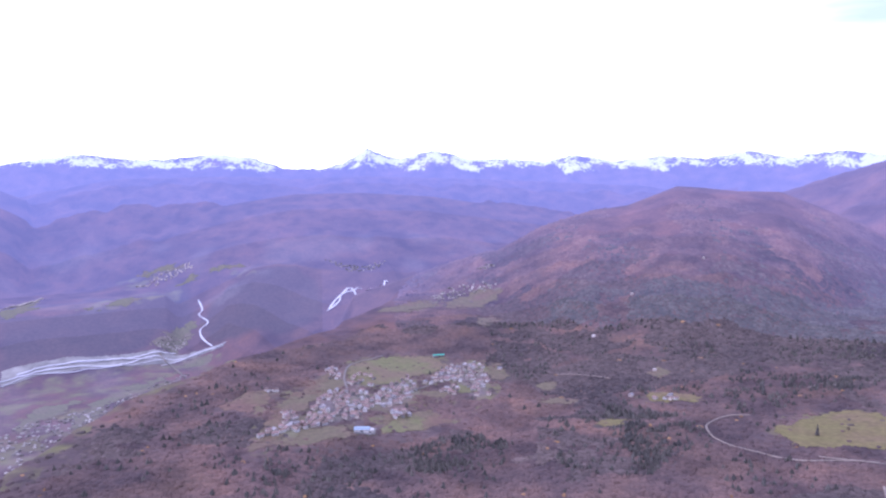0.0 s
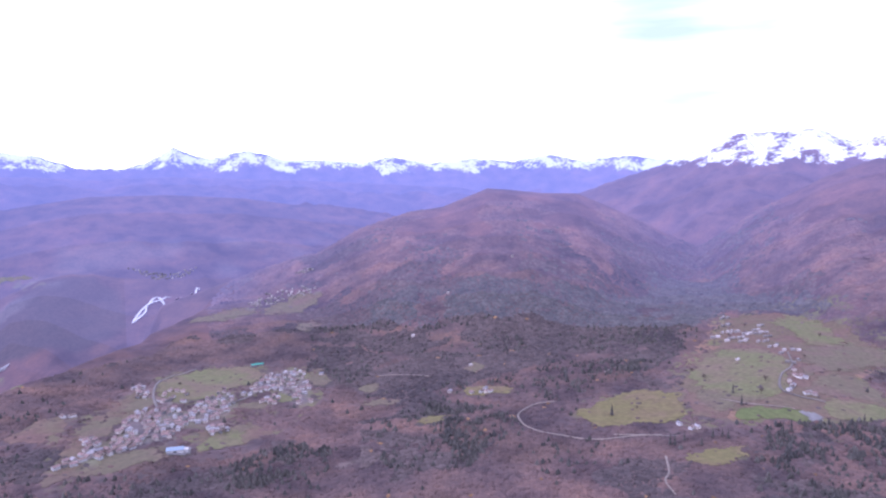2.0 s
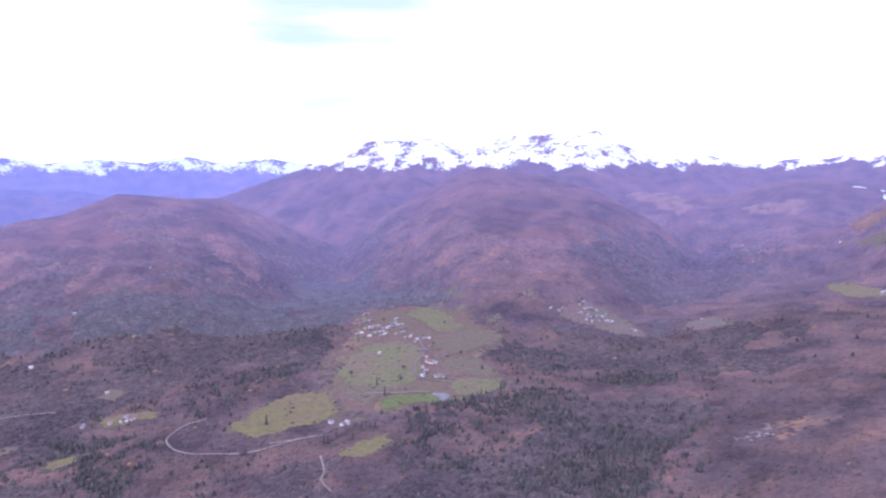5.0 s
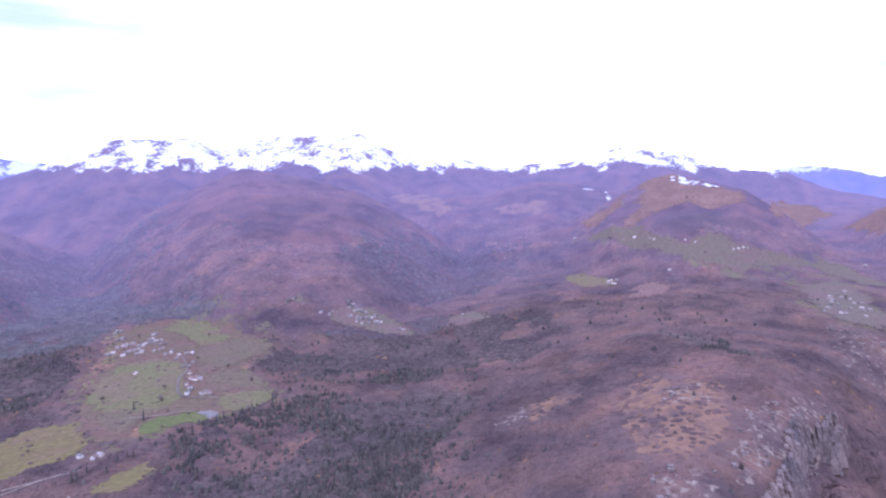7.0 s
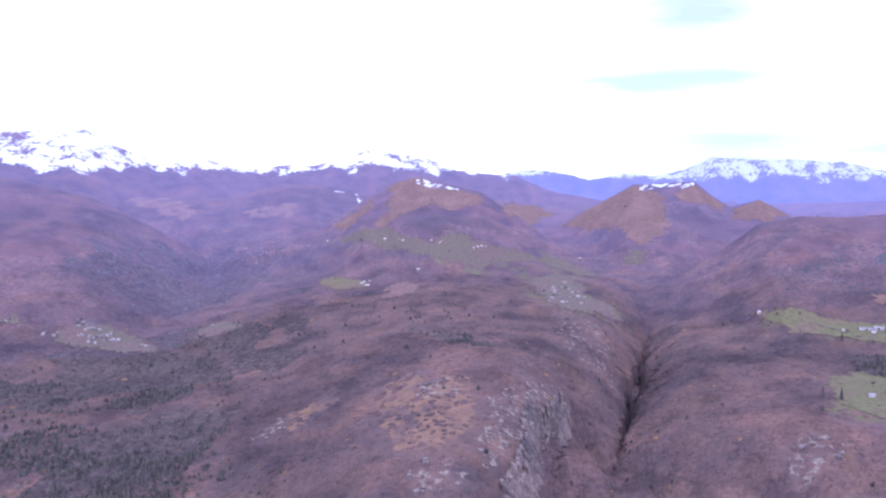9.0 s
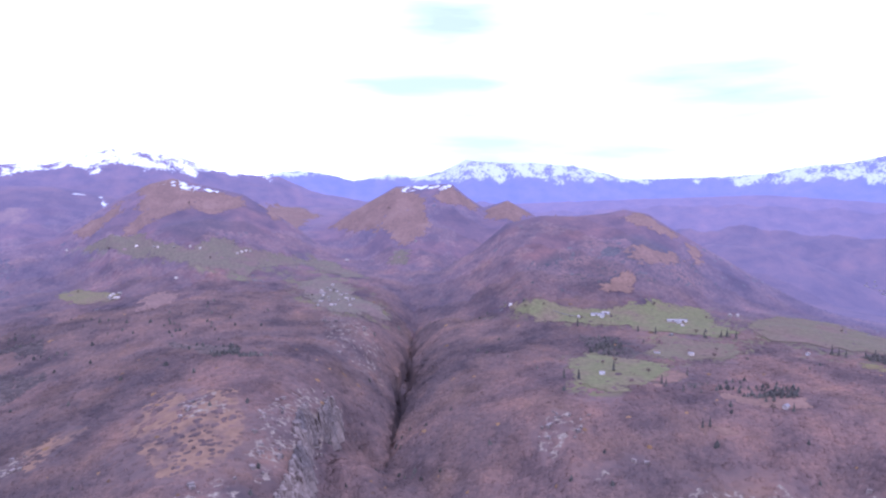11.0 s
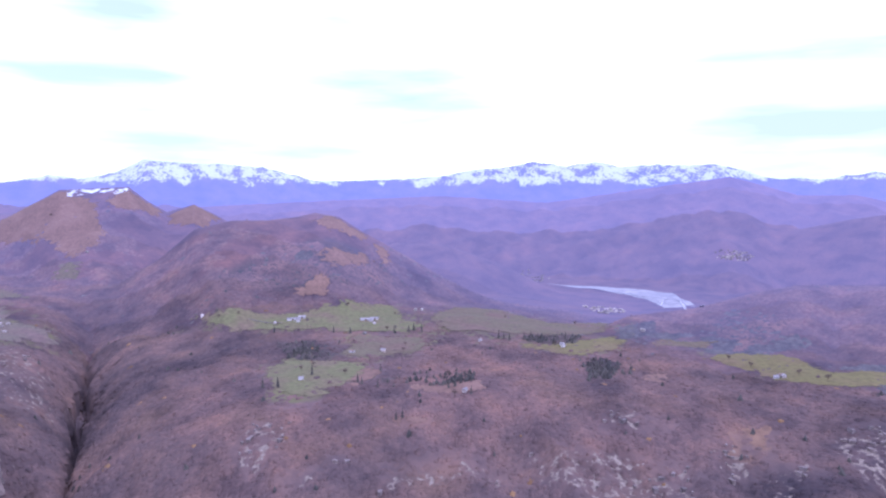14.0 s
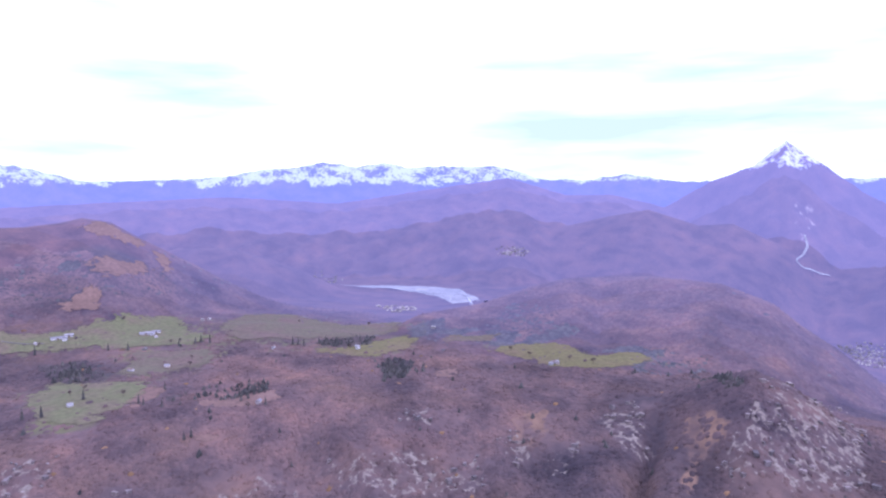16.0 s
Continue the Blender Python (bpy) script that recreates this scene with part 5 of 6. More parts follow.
def sports_hall(place):
    x, y = place
    hall = new("sports_hall")
    turn = -math.degrees(math.atan2(x, y)) - 4
    part("wall", gable_body(22, 13, 4.5, 1.4, 4), PLASTER_WHITE, hall)
    part("roof", gable_roof(22, 13, 4.5, 1.4), ROOF_BLUE, hall, "pale blue metal roof")
    bm = bmesh.new()
    box(bm, 11.8, 17, -5, 5, -4, 3.2)
    part("annexe", bm, PLASTER_WHITE, hall)
    bm = bmesh.new()
    box(bm, -2, 2, -6.7, -6.4, 0, 3)
    part("door", bm, GLASS, hall)
    hall.matrix_basis = pose(x, y, float(height([x], [y])[0]) + 0.5, 0, 0, turn)
    tagged(hall, "white sports hall with pale blue roof beside the village", "sports hall")


def green_shed(place):
    x, y = place
    shed = new("shed")
    part("wall", gable_body(24, 9, 4, 1.4, 4), PLASTER_GREY, shed)
    part("roof", gable_roof(24, 9, 4, 1.4), ROOF_GREEN, shed, "green sheet roof")
    bm = bmesh.new()
    box(bm, -1.5, 1.5, -4.62, -4.42, 0, 2.8)
    part("door", bm, TIMBER, shed)
    shed.matrix_basis = pose(x, y, float(height([x], [y])[0]) + 0.3, 0, 0, -math.degrees(math.atan2(x, y)) + 15)
    tagged(shed, "long shed with green sheet roof by the meadow", "shed")


FAR_TOWNS = []


def distant_town(count, *outline):
    FAR_TOWNS.append((count, outline))
    CLEARINGS.append((np.array(outline, float), 0.75))


# ---- trees ----
def lone_conifers(*places):
    for x, y in places:
        if pick.random() < 0.4:
            continue
        x, y = x + pick.gauss(0, 6), y + pick.gauss(0, 6)
        tall = pick.uniform(13, 19)
        m = pose(x, y, float(height([x], [y])[0]), 0, 0, pick.uniform(0, 360)) @ Matrix.Diagonal((tall / 16, tall / 16, tall / 16, 1))
        made = copy_thing(CONIFER, m) if CONIFER_USED else CONIFER
        CONIFER_USED.append(made)
        made.matrix_basis = m


def conifer_model():
    """A spruce: tapered trunk and tiers of drooping boughs."""
    g = random.Random(5)
    tree = new("conifer")
    bm = bmesh.new()
    bmesh.ops.create_cone(bm, cap_ends=True, segments=6, radius1=0.32, radius2=0.05, depth=15.5, matrix=Matrix.Translation((0, 0, 7.2)))
    part("trunk", bm, BARK, tree)
    bm = bmesh.new()
    for k in range(9):
        z, rad = 1.6 + k * 1.6, 3.4 * (1 - k / 9.6)
        n = 9
        top = bm.verts.new((0, 0, z + 2.6))
        ring = []
        for i in range(n * 2):
            a = math.pi * i / n + k
            q = rad * (1.0 if i % 2 else 0.6) * g.uniform(0.75, 1.1)
            ring.append(bm.verts.new((q * math.cos(a), q * math.sin(a), z - (0.5 if i % 2 else -0.2) + g.uniform(-0.2, 0.2))))
        for i in range(n * 2):
            bm.faces.new((top, ring[i], ring[(i + 1) % (n * 2)]))
    part("crown", bm, NEEDLES, tree)
    return tagged(tree, "tall dark spruce standing at a meadow's edge", "tree", group="lone conifers by the meadows")


def bare_tree_model():
    """A leafless broad tree: tapered trunk, forked limbs and a loose crown of twig sprays."""
    g = random.Random(9)
    tree = new("bare_tree")
    bm = bmesh.new()
    bmesh.ops.create_cone(bm, cap_ends=True, segments=6, radius1=0.3, radius2=0.16, depth=4.2, matrix=Matrix.Translation((0, 0, 1.9)))
    part("trunk", bm, BARK, tree)
    bm, tips = bmesh.new(), []
    for k in range(9):
        a, lift, far = 6.2832 * k / 9 + g.uniform(-0.3, 0.3), g.uniform(2.8, 5.6), g.uniform(1.6, 3.0)
        tip = Vector((far * math.cos(a), far * math.sin(a), 3.6 + lift * 0.9))
        tips.append(tip)
        turn = (tip - Vector((0, 0, 3.4))).to_track_quat("Z", "Y").to_matrix().to_4x4()
        long = (tip - Vector((0, 0, 3.4))).length
        bmesh.ops.create_cone(bm, cap_ends=False, segments=4, radius1=0.14, radius2=0.03, depth=long, matrix=Matrix.Translation((tip + Vector((0, 0, 3.4))) / 2) @ turn)
    part("branchwork", bm, BARK, tree)
    bm = bmesh.new()
    for tip in tips + [Vector((0, 0, 7.6)), Vector((0.6, -0.5, 6.2))]:
        for _ in range(16):
            c = tip + Vector((g.gauss(0, 0.9), g.gauss(0, 0.9), g.gauss(0, 0.8)))
            u = Vector((g.gauss(0, 1), g.gauss(0, 1), g.gauss(0.4, 1))).normalized() * g.uniform(0.5, 1.0)
            w = u.cross(Vector((g.gauss(0, 1), g.gauss(0, 1), g.gauss(0, 1)))).normalized() * 0.28
            bm.faces.new([bm.verts.new(c - u), bm.verts.new(c + w), bm.verts.new(c + u), bm.verts.new(c - w)])
    part("crown", bm, TWIGS, tree, "sparse brown twigs")
    return tagged(tree, "leafless brown tree standing in a meadow", "tree", group="bare trees in the meadows")


BARE_TREE, BARE_USED = bare_tree_model(), []


def bare_trees(*places):
    for x, y in places[::2]:
        for _ in range(1):
            px, py, tall = x + pick.gauss(0, 9), y + pick.gauss(0, 9), pick.uniform(0.75, 1.25)
            m = pose(px, py, float(height([px], [py])[0]), 0, 0, pick.uniform(0, 360)) @ Matrix.Diagonal((tall, tall, tall, 1))
            made = copy_thing(BARE_TREE, m) if BARE_USED else BARE_TREE
            BARE_USED.append(made)
            made.matrix_basis = m


CONIFER, CONIFER_USED = conifer_model(), []

village(34, (-266, 937), (-247, 967), (-220, 995), (-194, 1031), (-171, 1050), (-168, 1008), (-207, 970), (-242, 947))
village(116, (-205, 1023), (-206, 1099), (-190, 1172), (-142, 1181), (-120, 1157), (-69, 1293), (-39, 1201), (-60, 1122), (-87, 1103), (-114, 1100), (-138, 1034), (-166, 1018))
village(12, (-166, 1197), (-174, 1286), (-145, 1296), (-119, 1268), (-118, 1220))
village(70, (-40, 1237), (-5, 1343), (7, 1400), (66, 1419), (90, 1385), (83, 1178), (59, 1156), (41, 1207), (17, 1277), (-14, 1235))
village(8, (-248, 1041), (-237, 1053), (-218, 1005), (-232, 992))
village(8, (-85, 1082), (-59, 1104), (-49, 1072), (-74, 1055))
village(10, (-226, 1296), (-218, 1350), (-190, 1251), (-205, 1233))
village(10, (-8, 1181), (16, 1226), (31, 1205), (21, 1175))
mixed_houses((1080, 1417), (1041, 1349), (1095, 1312), (1056, 1280), (1057, 1258), (1003, 1300), (1014, 1287), (1016, 1264), (1032, 1262), (1052, 1225), (972, 1251), (991, 1247), (988, 1223), (1014, 1197), (1007, 1155), (1002, 1126), (1016, 1119), (979, 1108), (974, 1056), (941, 1047), (916, 1003), (895, 977), (897, 969), (869, 960), (852, 935), (859, 910), (960, 1275))
mixed_houses((1401, 1171), (1417, 1165), (1419, 1077), (1428, 1057), (1524, 1063), (1513, 1046), (1507, 1024), (1463, 1021), (1470, 1001), (1489, 995), (1501, 983), (1505, 968), (1524, 961), (1522, 1008), (1530, 984), (1463, 981), (1501, 880), (1443, 1058))
village(26, (1971, -86), (1985, -119), (1748, -169), (1703, -159), (1696, -103), (1755, -71))
village(7, (2003, 505), (2000, 453), (1936, 436), (1949, 483))
distant_town(60, (-40, 2040), (11, 2148), (80, 2122), (164, 2076), (144, 2035), (61, 2045), (-23, 1980))
distant_town(12, (105, 2211), (139, 2222), (170, 2201), (147, 2179))
village(5, (360, 1160), (399, 1169), (395, 1145), (361, 1147))
single_houses((-223, 1312), (114, 1368), (-295, 1137), (-244, 1036), (327, 1175), (414, 1328), (349, 1581), (486, 1764), (713, 1886), (-238, 1018), (-283, 1140))
single_houses((1086, 1423), (1049, 1360), (608, 888), (614, 865), (622, 863), (864, 911), (1507, 893), (1652, 782), (2429, 1014), (2243, 944), (875, 1101))
single_houses((2253, 459), (2219, 403), (2209, 390), (2185, 340), (2184, 294), (2167, 263), (2197, 146), (2210, 134), (2211, 122), (2180, 158), (2379, 692), (2347, -190), (2019, 311), (1973, 472), (2320, -420), (2349, -187), (1718, -66))
single_houses((1416, -628), (1284, -804), (1218, -739), (1018, -497), (1086, -701), (1112, -648), (1354, -965), (1022, -889), (786, -657), (1547, -511), (1355, -984), (874, -969))
single_houses((883, -976), (515, -1091), (851, -1181), (522, -1081), (523, -1094))
long_farms((1408, -675), (1331, -819))
sports_hall((-119, 988))
green_shed((-10, 1466))
lone_conifers((599, 897), (551, 825), (569, 816), (581, 808), (627, 826), (648, 821), (607, 822), (751, 961), (1046, 1066), (746, 923), (620, 828), (554, 819), (633, 821))
lone_conifers((1024, -438), (1015, -445), (921, -558), (969, -612), (1021, -512), (1189, -785), (1183, -817), (1163, -835), (1247, -718), (1272, -699), (1377, -605), (806, -646), (773, -658), (891, -567), (1178, -828))
lone_conifers((531, 953), (519, 963), (297, 940), (306, 931))
lone_conifers((1023, -449), (934, -564), (930, -576), (927, -593), (818, -654), (790, -529), (784, -538), (940, -977), (748, -912))
distant_town(900, (-1080, 1638), (-1044, 1718), (-939, 1858), (-908, 1960), (-831, 2149), (-822, 2197), (-455, 1148), (-500, 1020), (-495, 832), (-504, 759))
distant_town(50, (-1012, 2373), (-985, 2456), (-923, 2480), (-918, 2437), (-971, 2365))
distant_town(70, (-1322, 2899), (-1204, 3028), (-1126, 3057), (-1087, 2995), (-1228, 2901))
distant_town(50, (-1583, 2449), (-1586, 2589), (-1575, 2714), (-1545, 2551))
distant_town(60, (-515, 2962), (-392, 2914), (-241, 2966), (-284, 2902), (-385, 2854))
distant_town(60, (1586, -1834), (1538, -1915), (1424, -1878), (1329, -1685), (1357, -1637))
distant_town(40, (2442, -2322), (2392, -2398), (2273, -2440), (2242, -2400), (1986, -1929))
distant_town(150, (288, -3135), (124, -3182), (104, -2843), (186, -2840))
distant_town(70, (1730, -2882), (1695, -2919), (1590, -2984), (1567, -2893), (1632, -2815))
bare_trees((792, 916), (792, 1035), (774, 1093), (915, 1126), (990, 1060), (1119, 1145), (993, 987), (1049, 1011), (841, 972), (628, 943), (594, 972), (1115, 1227), (1064, 1314), (928, 1234), (748, 1028), (724, 929), (1003, 938), (910, 892), (1142, 1194))
bare_trees((-157, 1307), (-97, 1385), (-67, 1260), (-213, 1137), (-241, 1092), (-269, 1057), (-168, 1090), (-82, 1034), (-48, 1051), (-24, 1205), (50, 1318), (66, 1203), (341, 1181), (402, 1155), (428, 1162), (281, 1060), (186, 1266), (111, 1387), (-210, 1263), (-224, 936), (-199, 969))
bare_trees((1505, -525), (1442, -598), (1389, -631), (1406, -740), (1414, -820), (1405, -894), (1062, -551), (1055, -503), (1004, -576), (981, -449), (1179, -686), (1149, -747), (1090, -761), (1112, -803), (1320, -887), (1140, -1014), (1210, -1125), (1029, -1049), (1089, -1244), (1045, -1262), (889, -964), (840, -1007), (1495, -577), (799, -674), (790, -647))
bare_trees((634, -1126), (585, -1170), (508, -1108), (456, -1134), (459, -1094), (639, -1092), (576, -1108), (1285, -796), (1217, -791), (1223, -656), (1075, -522), (1092, -576), (1063, -724), (1099, -773), (871, -684))
bare_trees((2261, 540), (2197, 376), (2098, 218), (2136, 116), (2056, 563), (1947, 483), (1867, -113), (1732, -134), (1815, -52), (2427, 415), (2481, 341), (2637, -318), (2621, -397), (2487, -436))
lone_conifers((1026, -915), (1013, -926), (1005, -940), (989, -948), (977, -960), (959, -965), (946, -991), (936, -1001), (920, -1004), (909, -1014), (899, -1023), (729, -904), (716, -911), (706, -923), (693, -929), (919, -621), (905, -632), (889, -645), (867, -660), (845, -669), (827, -682))
lone_conifers((891, 784), (893, 805), (859, 793), (842, 789), (822, 789), (806, 792), (788, 793), (773, 795), (765, 811), (743, 807), (724, 804), (713, 810), (690, 802), (677, 805), (721, 778), (751, 779), (772, 771), (803, 765), (651, 780), (860, 769), (833, 763))


def distant_fabric(rest):
    """All far-off houses, too many and too small to tell apart."""
    co, faces = [], []

    def block(x, y, z, a, l, w, e, rise):
        c, s, n = math.cos(a), math.sin(a), len(co)
        for px, py, pz in ((-l, -w, -4), (l, -w, -4), (l, w, -4), (-l, w, -4), (-l, -w, e), (l, -w, e), (l, w, e), (-l, w, e), (-l, 0, e + rise), (l, 0, e + rise)):
            co.append((x + c * px - s * py, y + s * px + c * py, z + pz))
        faces.extend((n + p, n + q, n + r, n + t) for p, q, r, t in ((0, 1, 5, 4), (2, 3, 7, 6), (1, 2, 6, 5), (3, 0, 4, 7), (4, 5, 9, 8), (6, 7, 8, 9), (5, 6, 9, 9), (7, 4, 8, 8)))

    for x, y, a in rest:
        block(x, y, float(height([x], [y])[0]), a, pick.uniform(3.2, 4.8), pick.uniform(2.8, 3.3), 3.7, 1.7)
    for seed, (count, outline) in enumerate(FAR_TOWNS):
        for x, y in scatter(count, outline, 8, 100 + seed):
            z = float(height([x], [y])[0])
            if x < -450 and y < 2300 and z > 225:
                continue  # none on the wooded bank
            block(x, y, z, pick.uniform(0, 3.14), pick.uniform(2.4, 5.0), pick.uniform(2.0, 3.2), pick.uniform(2.0, 3.4), 1.4)
    tris = []
    for f in faces:
        tris.append(f[:3])
        if f[2] != f[3]:
            tris.append((f[0], f[2], f[3]))
    tagged(raw_mesh("distant_houses", np.array(co), np.array(tris), TOWN), "pale far-off houses of hill villages and valley towns", "houses", kind="stuff")


distant_fabric(build_houses(300))


# ---- the woods ----
def wood_places():
    """Tree places on an uneven grid, closer together near the drone."""
    g = np.random.default_rng(3)
    x, y, gap = [], [], []
    for lo, hi, step in ((60, 600, 12.0), (600, 1000, 5.4), (1000, 1400, 6.4), (1400, 1900, 7.4), (1900, 3000, 10.5)):
        for r in np.arange(lo, hi, step * 0.9):
            b = np.arange(math.radians(-41), math.radians(187), step / r)
            rr = r + step * g.uniform(-0.45, 0.45, len(b))
            b = b + g.uniform(0, 1) * step / r + g.uniform(-0.42, 0.42, len(b)) * step / r
            x.append(rr * np.sin(b)), y.append(rr * np.cos(b)), gap.append(np.full(len(b), step))
    return np.concatenate(x), np.concatenate(y), np.concatenate(gap), g


def forest():
    x, y, gap, g = wood_places()
    n = len(x)
    keep = np.ones(n, bool)
    chance = g.random(n)
    for outline, edge in CLEARINGS:
        hit = inside(outline, x, y)
        keep &= ~hit | ((edge == 0.75) & (chance < 0.12)) | ((edge == 3.0) & (chance < 0.03))
    z = height(x, y)
    dx = height(x + 6, y) - z
    dy = height(x, y + 6) - z
    slope = np.hypot(dx, dy) / 6
    r = np.hypot(x, y)
    b = np.mod(np.degrees(np.arctan2(x, y)) + 100, 360) - 100
    keep &= (chance > soft_step(slope, 1.1, 2.2)) & (z > 240) & (r < np.interp(b, BEARINGS, crests) - 8) & (z < 690 + 110 * fractal(x, y, 160, 4))
    keep &= (b > -4) | (r < np.interp(b, BEARINGS, rim))
    into = (r - np.interp(b, BEARINGS, rim)) / np.maximum(np.interp(b, BEARINGS, crests - rim), 1)
    dark, dry, rock, open_land = (np.zeros(n, bool) for _ in range(4))
    wx, wy = x + 32 * fractal(x, y, 90, 4), y + 32 * fractal(x + 500, y, 90, 4)
    for kind, outline in ZONES:
        hit = inside(outline, wx, wy)
        if kind == "dark":
            dark |= hit
        elif kind == "dry":
            dry |= hit
        elif kind == "grass":
            open_land |= hit
        elif kind == "town":
            pass
        else:
            rock |= hit
    open_land &= ~dark
    keep &= ~(dry & (chance > 0.2)) & ~(rock & (chance > 0.2)) & ~(open_land & (chance > 0.22 + 0.6 * (fractal(x, y, 70, 3) > 0.1)))
    for kind, outline in MEADOWS:
        mid = outline.mean(0)
        if kind != "dry":
            keep &= ~(inside(mid + (outline - mid) * 1.3, wx, wy) & (chance > 0.45) & ~dark)
    patchy = fractal(x, y, 170, 3)
    share = np.where(dark, np.where(r < 1400, 0.10 + 0.50 * (fractal(x + 90, y, 75, 3) > 0.10), 0.03 + 0.2 * (fractal(x + 90, y, 90, 3) > 0.2)), np.where(b < 66, 0.005 + np.where(b < 8, 0.12, 0.3) * np.clip(patchy - 0.1, 0, 1), 0.002 + 0.05 * np.clip(patchy - 0.2, 0, 1)))
    roll = g.random(n)
    mixed = (dark & (fractal(x + 70, y, 120, 4) > -0.25)) | ((b < 72) & (fractal(x + 300, y, 190, 4) > np.where((r > 1150) & (b < 50) & (b > 2), 0.02, np.where(b < 8, 0.38, 0.25))))
    mixed &= z < 600 + 70 * patchy
    conifer = roll < share
    autumn = ~conifer & (roll > 0.9975)
    size = gap * g.uniform(0.75, 1.25, n)
    leafless, near = keep & ~conifer & ~autumn, into < 0
    kinds = [("mixed_woods", leafless & mixed & near, "round", MIXED, "dark mixed woods of spruce and bare beech"),
             ("bare_woods", leafless & ~mixed & near & (r < 1400), "round", WOODS, "leafless brown winter woods over the slopes"),
             ("bare_woods", leafless & ~mixed & near & (r >= 1400), "low", WOODS, "leafless violet-brown woods on the farther hills"),
             ("conifer_woods", keep & conifer & near, "cone", NEEDLES, "dark stands of spruce among bare woods"),
             ("autumn_trees", keep & autumn & near, "round", RUST, "scattered trees with rusty yellow leaves")]
    # crowns take the painted haze of the belt they stand on
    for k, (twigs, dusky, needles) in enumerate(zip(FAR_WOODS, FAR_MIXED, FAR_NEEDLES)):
        here = keep & (into >= 0) & (np.clip((into * len(NEAR_HAZE_GLOW)).astype(int), 0, len(NEAR_HAZE_GLOW) - 1) == k)
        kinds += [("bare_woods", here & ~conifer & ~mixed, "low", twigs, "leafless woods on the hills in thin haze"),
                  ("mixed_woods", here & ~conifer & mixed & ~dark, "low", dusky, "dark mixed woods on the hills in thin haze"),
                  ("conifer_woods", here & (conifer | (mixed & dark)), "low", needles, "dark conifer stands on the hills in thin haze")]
    for name, who, shape, mat, label in kinds:
        px, py, pz, s, ux, uy = x[who], y[who], z[who], size[who], np.clip(dx[who] / 6, -0.7, 0.7), np.clip(dy[who] / 6, -0.7, 0.7)
        m = len(px)
        turn, lot = g.uniform(0, 6.28, m), g.random(m)
        if not m:
            continue
        if shape == "cone":
            sides, tall = 5, np.where(s > 8.0, 8.0, np.clip(s * 1.7, 10, 14)) * g.uniform(0.75, 1.15, m)
            wide, rings, sunk = tall * 1.6 * g.uniform(0.45, 0.65, m), ((0.10, 0.38), (0.52, 0.27)), 0.3
        else:
            # most crowns melt into the canopy, some stand out of it
            stand_out = np.where(b[who] < 66, 0.2, np.where((b[who] > 140) & (r[who] > 1250), 0.02, 0.1))
            sides, tall = 5, np.where(lot < stand_out, g.uniform(2.6, 4.8, m), g.uniform(1.0, 2.2, m)) * np.clip(s / 7, 0.9, 1.5)
            wide, rings, sunk = s * np.where(lot < stand_out, 1.4, 1.9) * g.uniform(0.8, 1.2, m), ((-0.4, 0.5), (0.45, 0.3)), 0.0
        co = np.zeros((m, 2 * sides + 1, 3))
        for k, (h, rad) in enumerate(rings):
            for i in range(sides):
                a = turn + 6.2832 * (i + 0.5 * k) / sides
                q = rad * wide * g.uniform(0.6, 1.35, m)
                lie = 0 if shape == "cone" else q * (ux * np.cos(a) + uy * np.sin(a))
                co[:, k * sides + i] = np.stack([px + q * np.cos(a), py + q * np.sin(a), pz + lie + tall * (h - sunk) + tall * g.uniform(-0.12, 0.12, m)], -1)
        co[:, -1] = np.stack([px + 0.12 * wide * g.uniform(-1, 1, m), py + 0.12 * wide * g.uniform(-1, 1, m), pz + tall * (1 - sunk)], -1)
        tri = []
        if shape == "low":
            # the farther crowns are plain five-sided tufts
            co = co[:, [*range(sides), -1]]
            tri = [(i, (i + 1) % sides, sides) for i in range(sides)]
        for i in range(0 if shape == "low" else sides):
            j = (i + 1) % sides
            tri += [(i, j, sides + i), (j, sides + j, sides + i), (sides + i, sides + j, 2 * sides)]
        faces = (np.arange(m)[:, None, None] * co.shape[1] + np.array(tri)[None]).reshape(-1, 3)
        tagged(raw_mesh(name, co.reshape(-1, 3), faces, mat, shape != "cone"), label, "woods", kind="stuff")


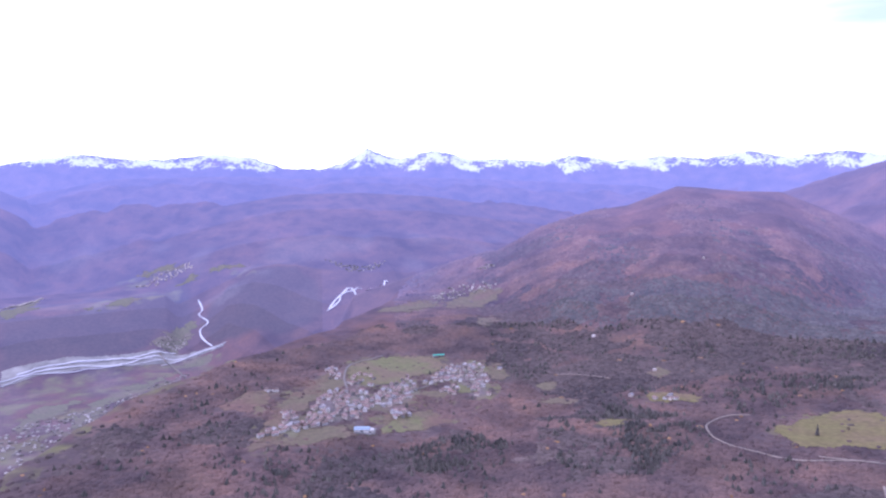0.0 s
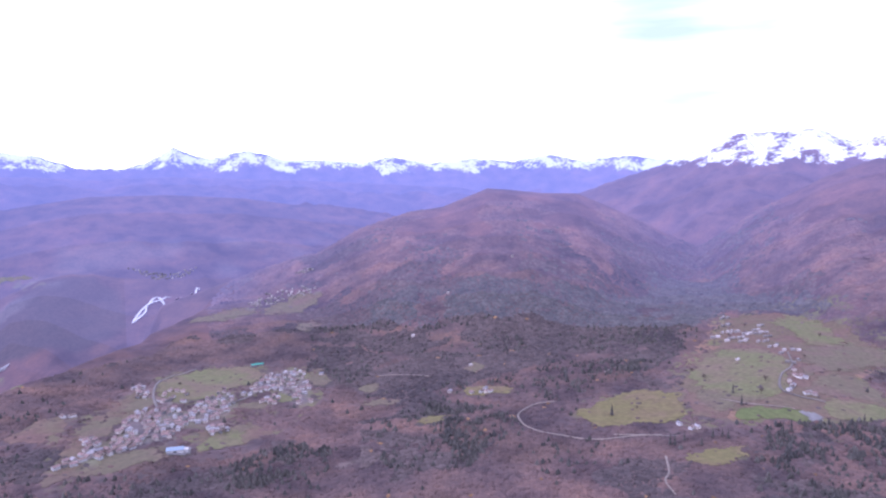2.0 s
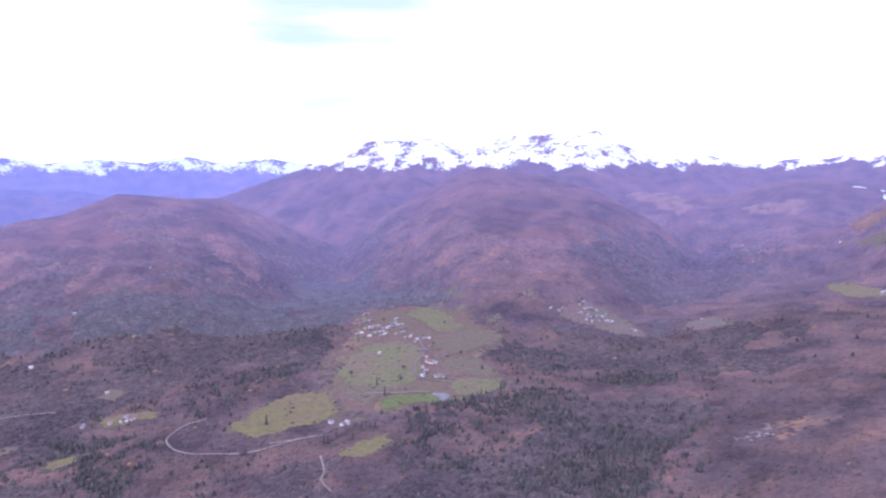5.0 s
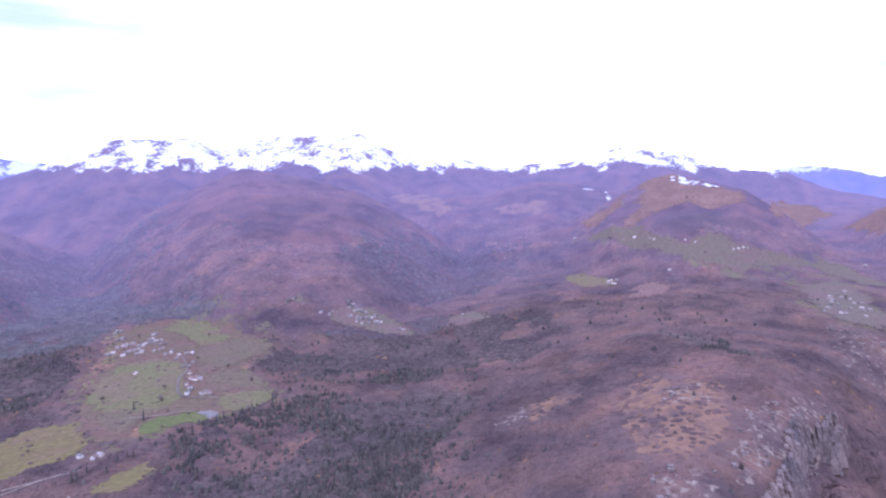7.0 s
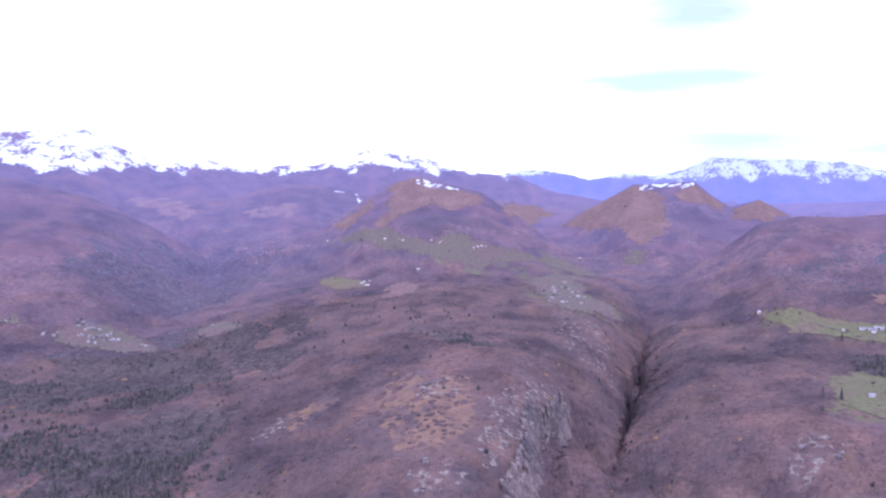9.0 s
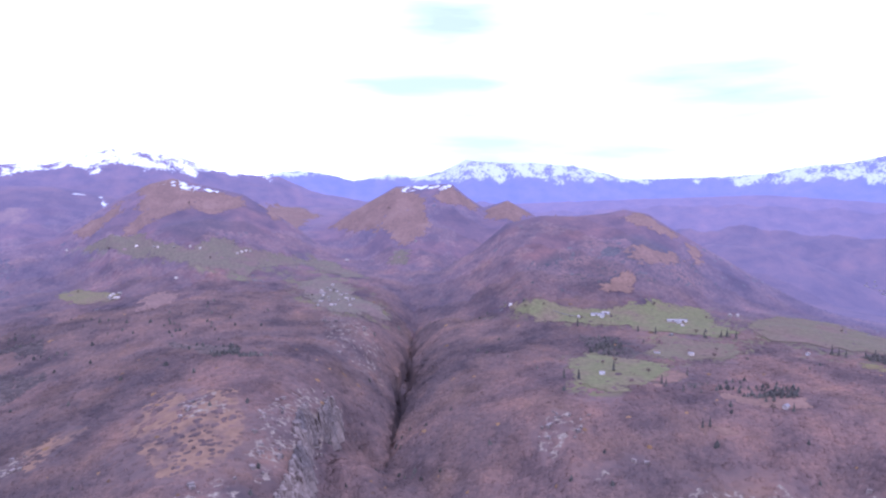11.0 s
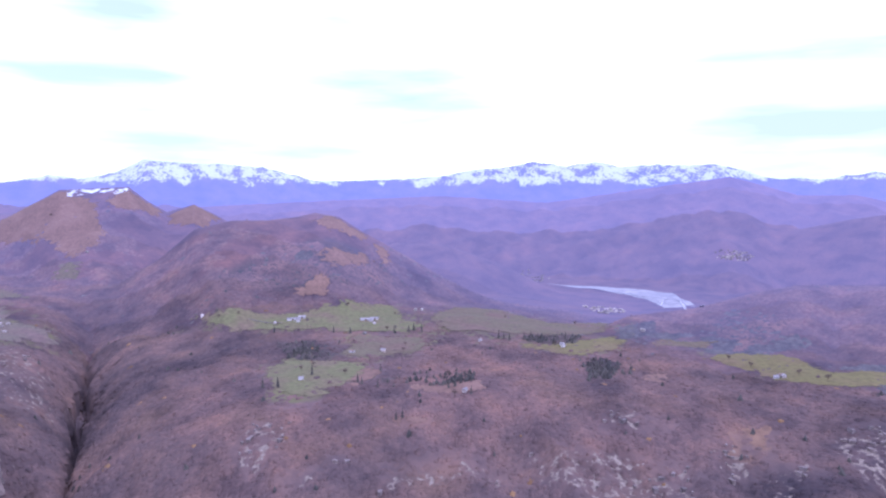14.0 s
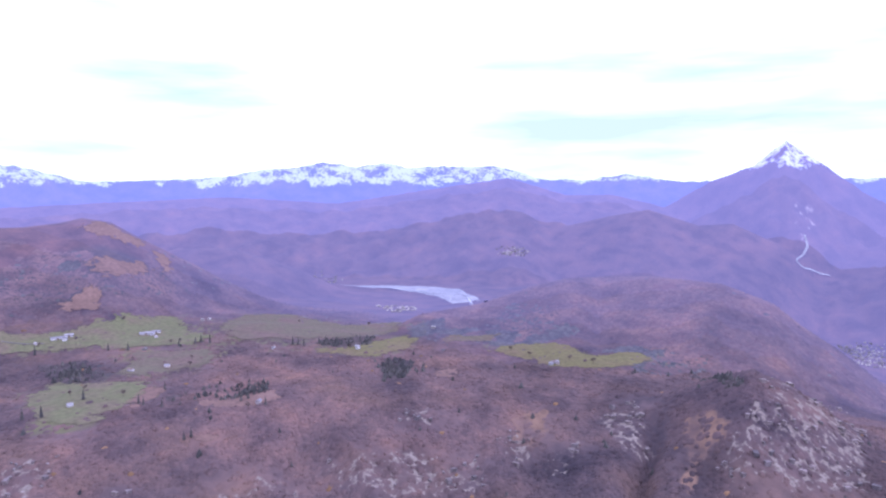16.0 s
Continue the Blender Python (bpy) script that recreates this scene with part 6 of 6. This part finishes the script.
def outcrops():
    """Angular limestone slabs that stand out of the steep ground, too many to count."""
    g = np.random.default_rng(21)
    co, faces = [], []
    corner = np.array([(x, y, z) for z in (-1, 1) for x, y in ((-1, -1), (1, -1), (1, 1), (-1, 1))], float)
    box_faces = np.array([(0, 2, 1), (0, 3, 2), (4, 5, 6), (4, 6, 7), (0, 1, 5), (0, 5, 4), (1, 2, 6), (1, 6, 5), (2, 3, 7), (2, 7, 6), (3, 0, 4), (3, 4, 7)])
    for kind, outline in ZONES:
        if kind != "rock" or np.hypot(*outline.mean(0)) > 2000:
            continue
        lo, hi = outline.min(0), outline.max(0)
        n = int(np.prod(hi - lo) / (330 if np.hypot(*outline.mean(0)) < 1150 else 900))
        x, y = g.uniform(lo[0], hi[0], n), g.uniform(lo[1], hi[1], n)
        ok = inside(outline, x + 14 * fractal(x, y, 45, 3), y + 14 * fractal(x + 500, y, 45, 3)) & (fractal(x + 60, y, 38, 3) > 0.0)
        x, y = x[ok], y[ok]
        z = height(x, y)
        for px, py, pz in zip(x, y, z):
            size = g.uniform(1.2, 3.6)
            c = corner * (size * g.uniform(0.8, 1.5), size * g.uniform(0.6, 1.0), size * g.uniform(0.7, 1.3)) * g.uniform(0.7, 1.15, (8, 3))
            a = g.uniform(0, 3.14)
            turned = np.stack([c[:, 0] * np.cos(a) - c[:, 1] * np.sin(a), c[:, 0] * np.sin(a) + c[:, 1] * np.cos(a), c[:, 2]], -1)
            faces.append(box_faces + 8 * len(co))
            co.append(turned + (px, py, pz + 0.3 * size))
    tagged(raw_mesh("rock_outcrops", np.concatenate(co), np.concatenate(faces), CRAG), "pale limestone slabs standing out of the slope", "rocks", kind="stuff")


def limestone_cliff():
    """The cliff above the gorge: ribs of rock side by side along its edge."""
    g = random.Random(31)
    cliff = new("cliff")
    cx, cy = 920.0, -20.0
    cliff.matrix_basis = pose(cx, cy, float(height([cx], [cy])[0]))
    for k in range(64):
        r = 705 + k * 6.6
        for row in (0, 1):
            if g.random() < 0.14:
                continue
            side = -np.interp(r, [700, 850, 1000, 1150], [95, 105, 120, 90])
            for _ in range(6):
                b = float(gorge_line(r) + side / (r * 0.01745))
                x, y = r * math.sin(math.radians(b)), r * math.cos(math.radians(b))
                wobble = 22 * float(fractal(np.array([x]), np.array([y]), 70, 4)[0])
                side = -np.interp(r, [700, 850, 1000, 1150], [95, 105, 120, 90]) - wobble
            b = float(gorge_line(r) + (side - 5 + 8 * row) / (r * 0.01745))
            x, y = r * math.sin(math.radians(b)), r * math.cos(math.radians(b))
            bt = float(gorge_line(r) + (side - 20) / (r * 0.01745))
            top = float(height([r * math.sin(math.radians(bt))], [r * math.cos(math.radians(bt))])[0]) + g.uniform(-10, 3) - 13 * row - g.uniform(0, 8) * row
            bm = bmesh.new()
            rings, wide = [], g.uniform(3.0, 7.6)
            lean = g.uniform(0.15, 0.5)
            for h in (0.0, 4.0, 13.0, 24.0, 36.0, 50.0):
                ring = []
                for i in range(7):
                    a = 6.2832 * (i + 0.3 * (h > 5)) / 7
                    q = wide * (0.72 + 0.012 * h if h else 0.45) * g.uniform(0.6, 1.4)
                    ring.append(bm.verts.new((x - cx + q * math.cos(a) + 0.1 * lean * h, y - cy + q * math.sin(a) - 0.5 * lean * h, top - h + g.uniform(-1, 1) - cliff.location.z)))
                rings.append(ring)
            bm.faces.new(rings[0])
            for u, v in zip(rings, rings[1:]):
                for i in range(7):
                    bm.faces.new((u[i], v[i], v[(i + 1) % 7], u[(i + 1) % 7]))
            bm.normal_update()
            part("rock_rib", bm, CRAG, cliff)
    tagged(cliff, "pale grey limestone cliff of upright ribs above the gorge", "cliff")


limestone_cliff()
outcrops()
forest()
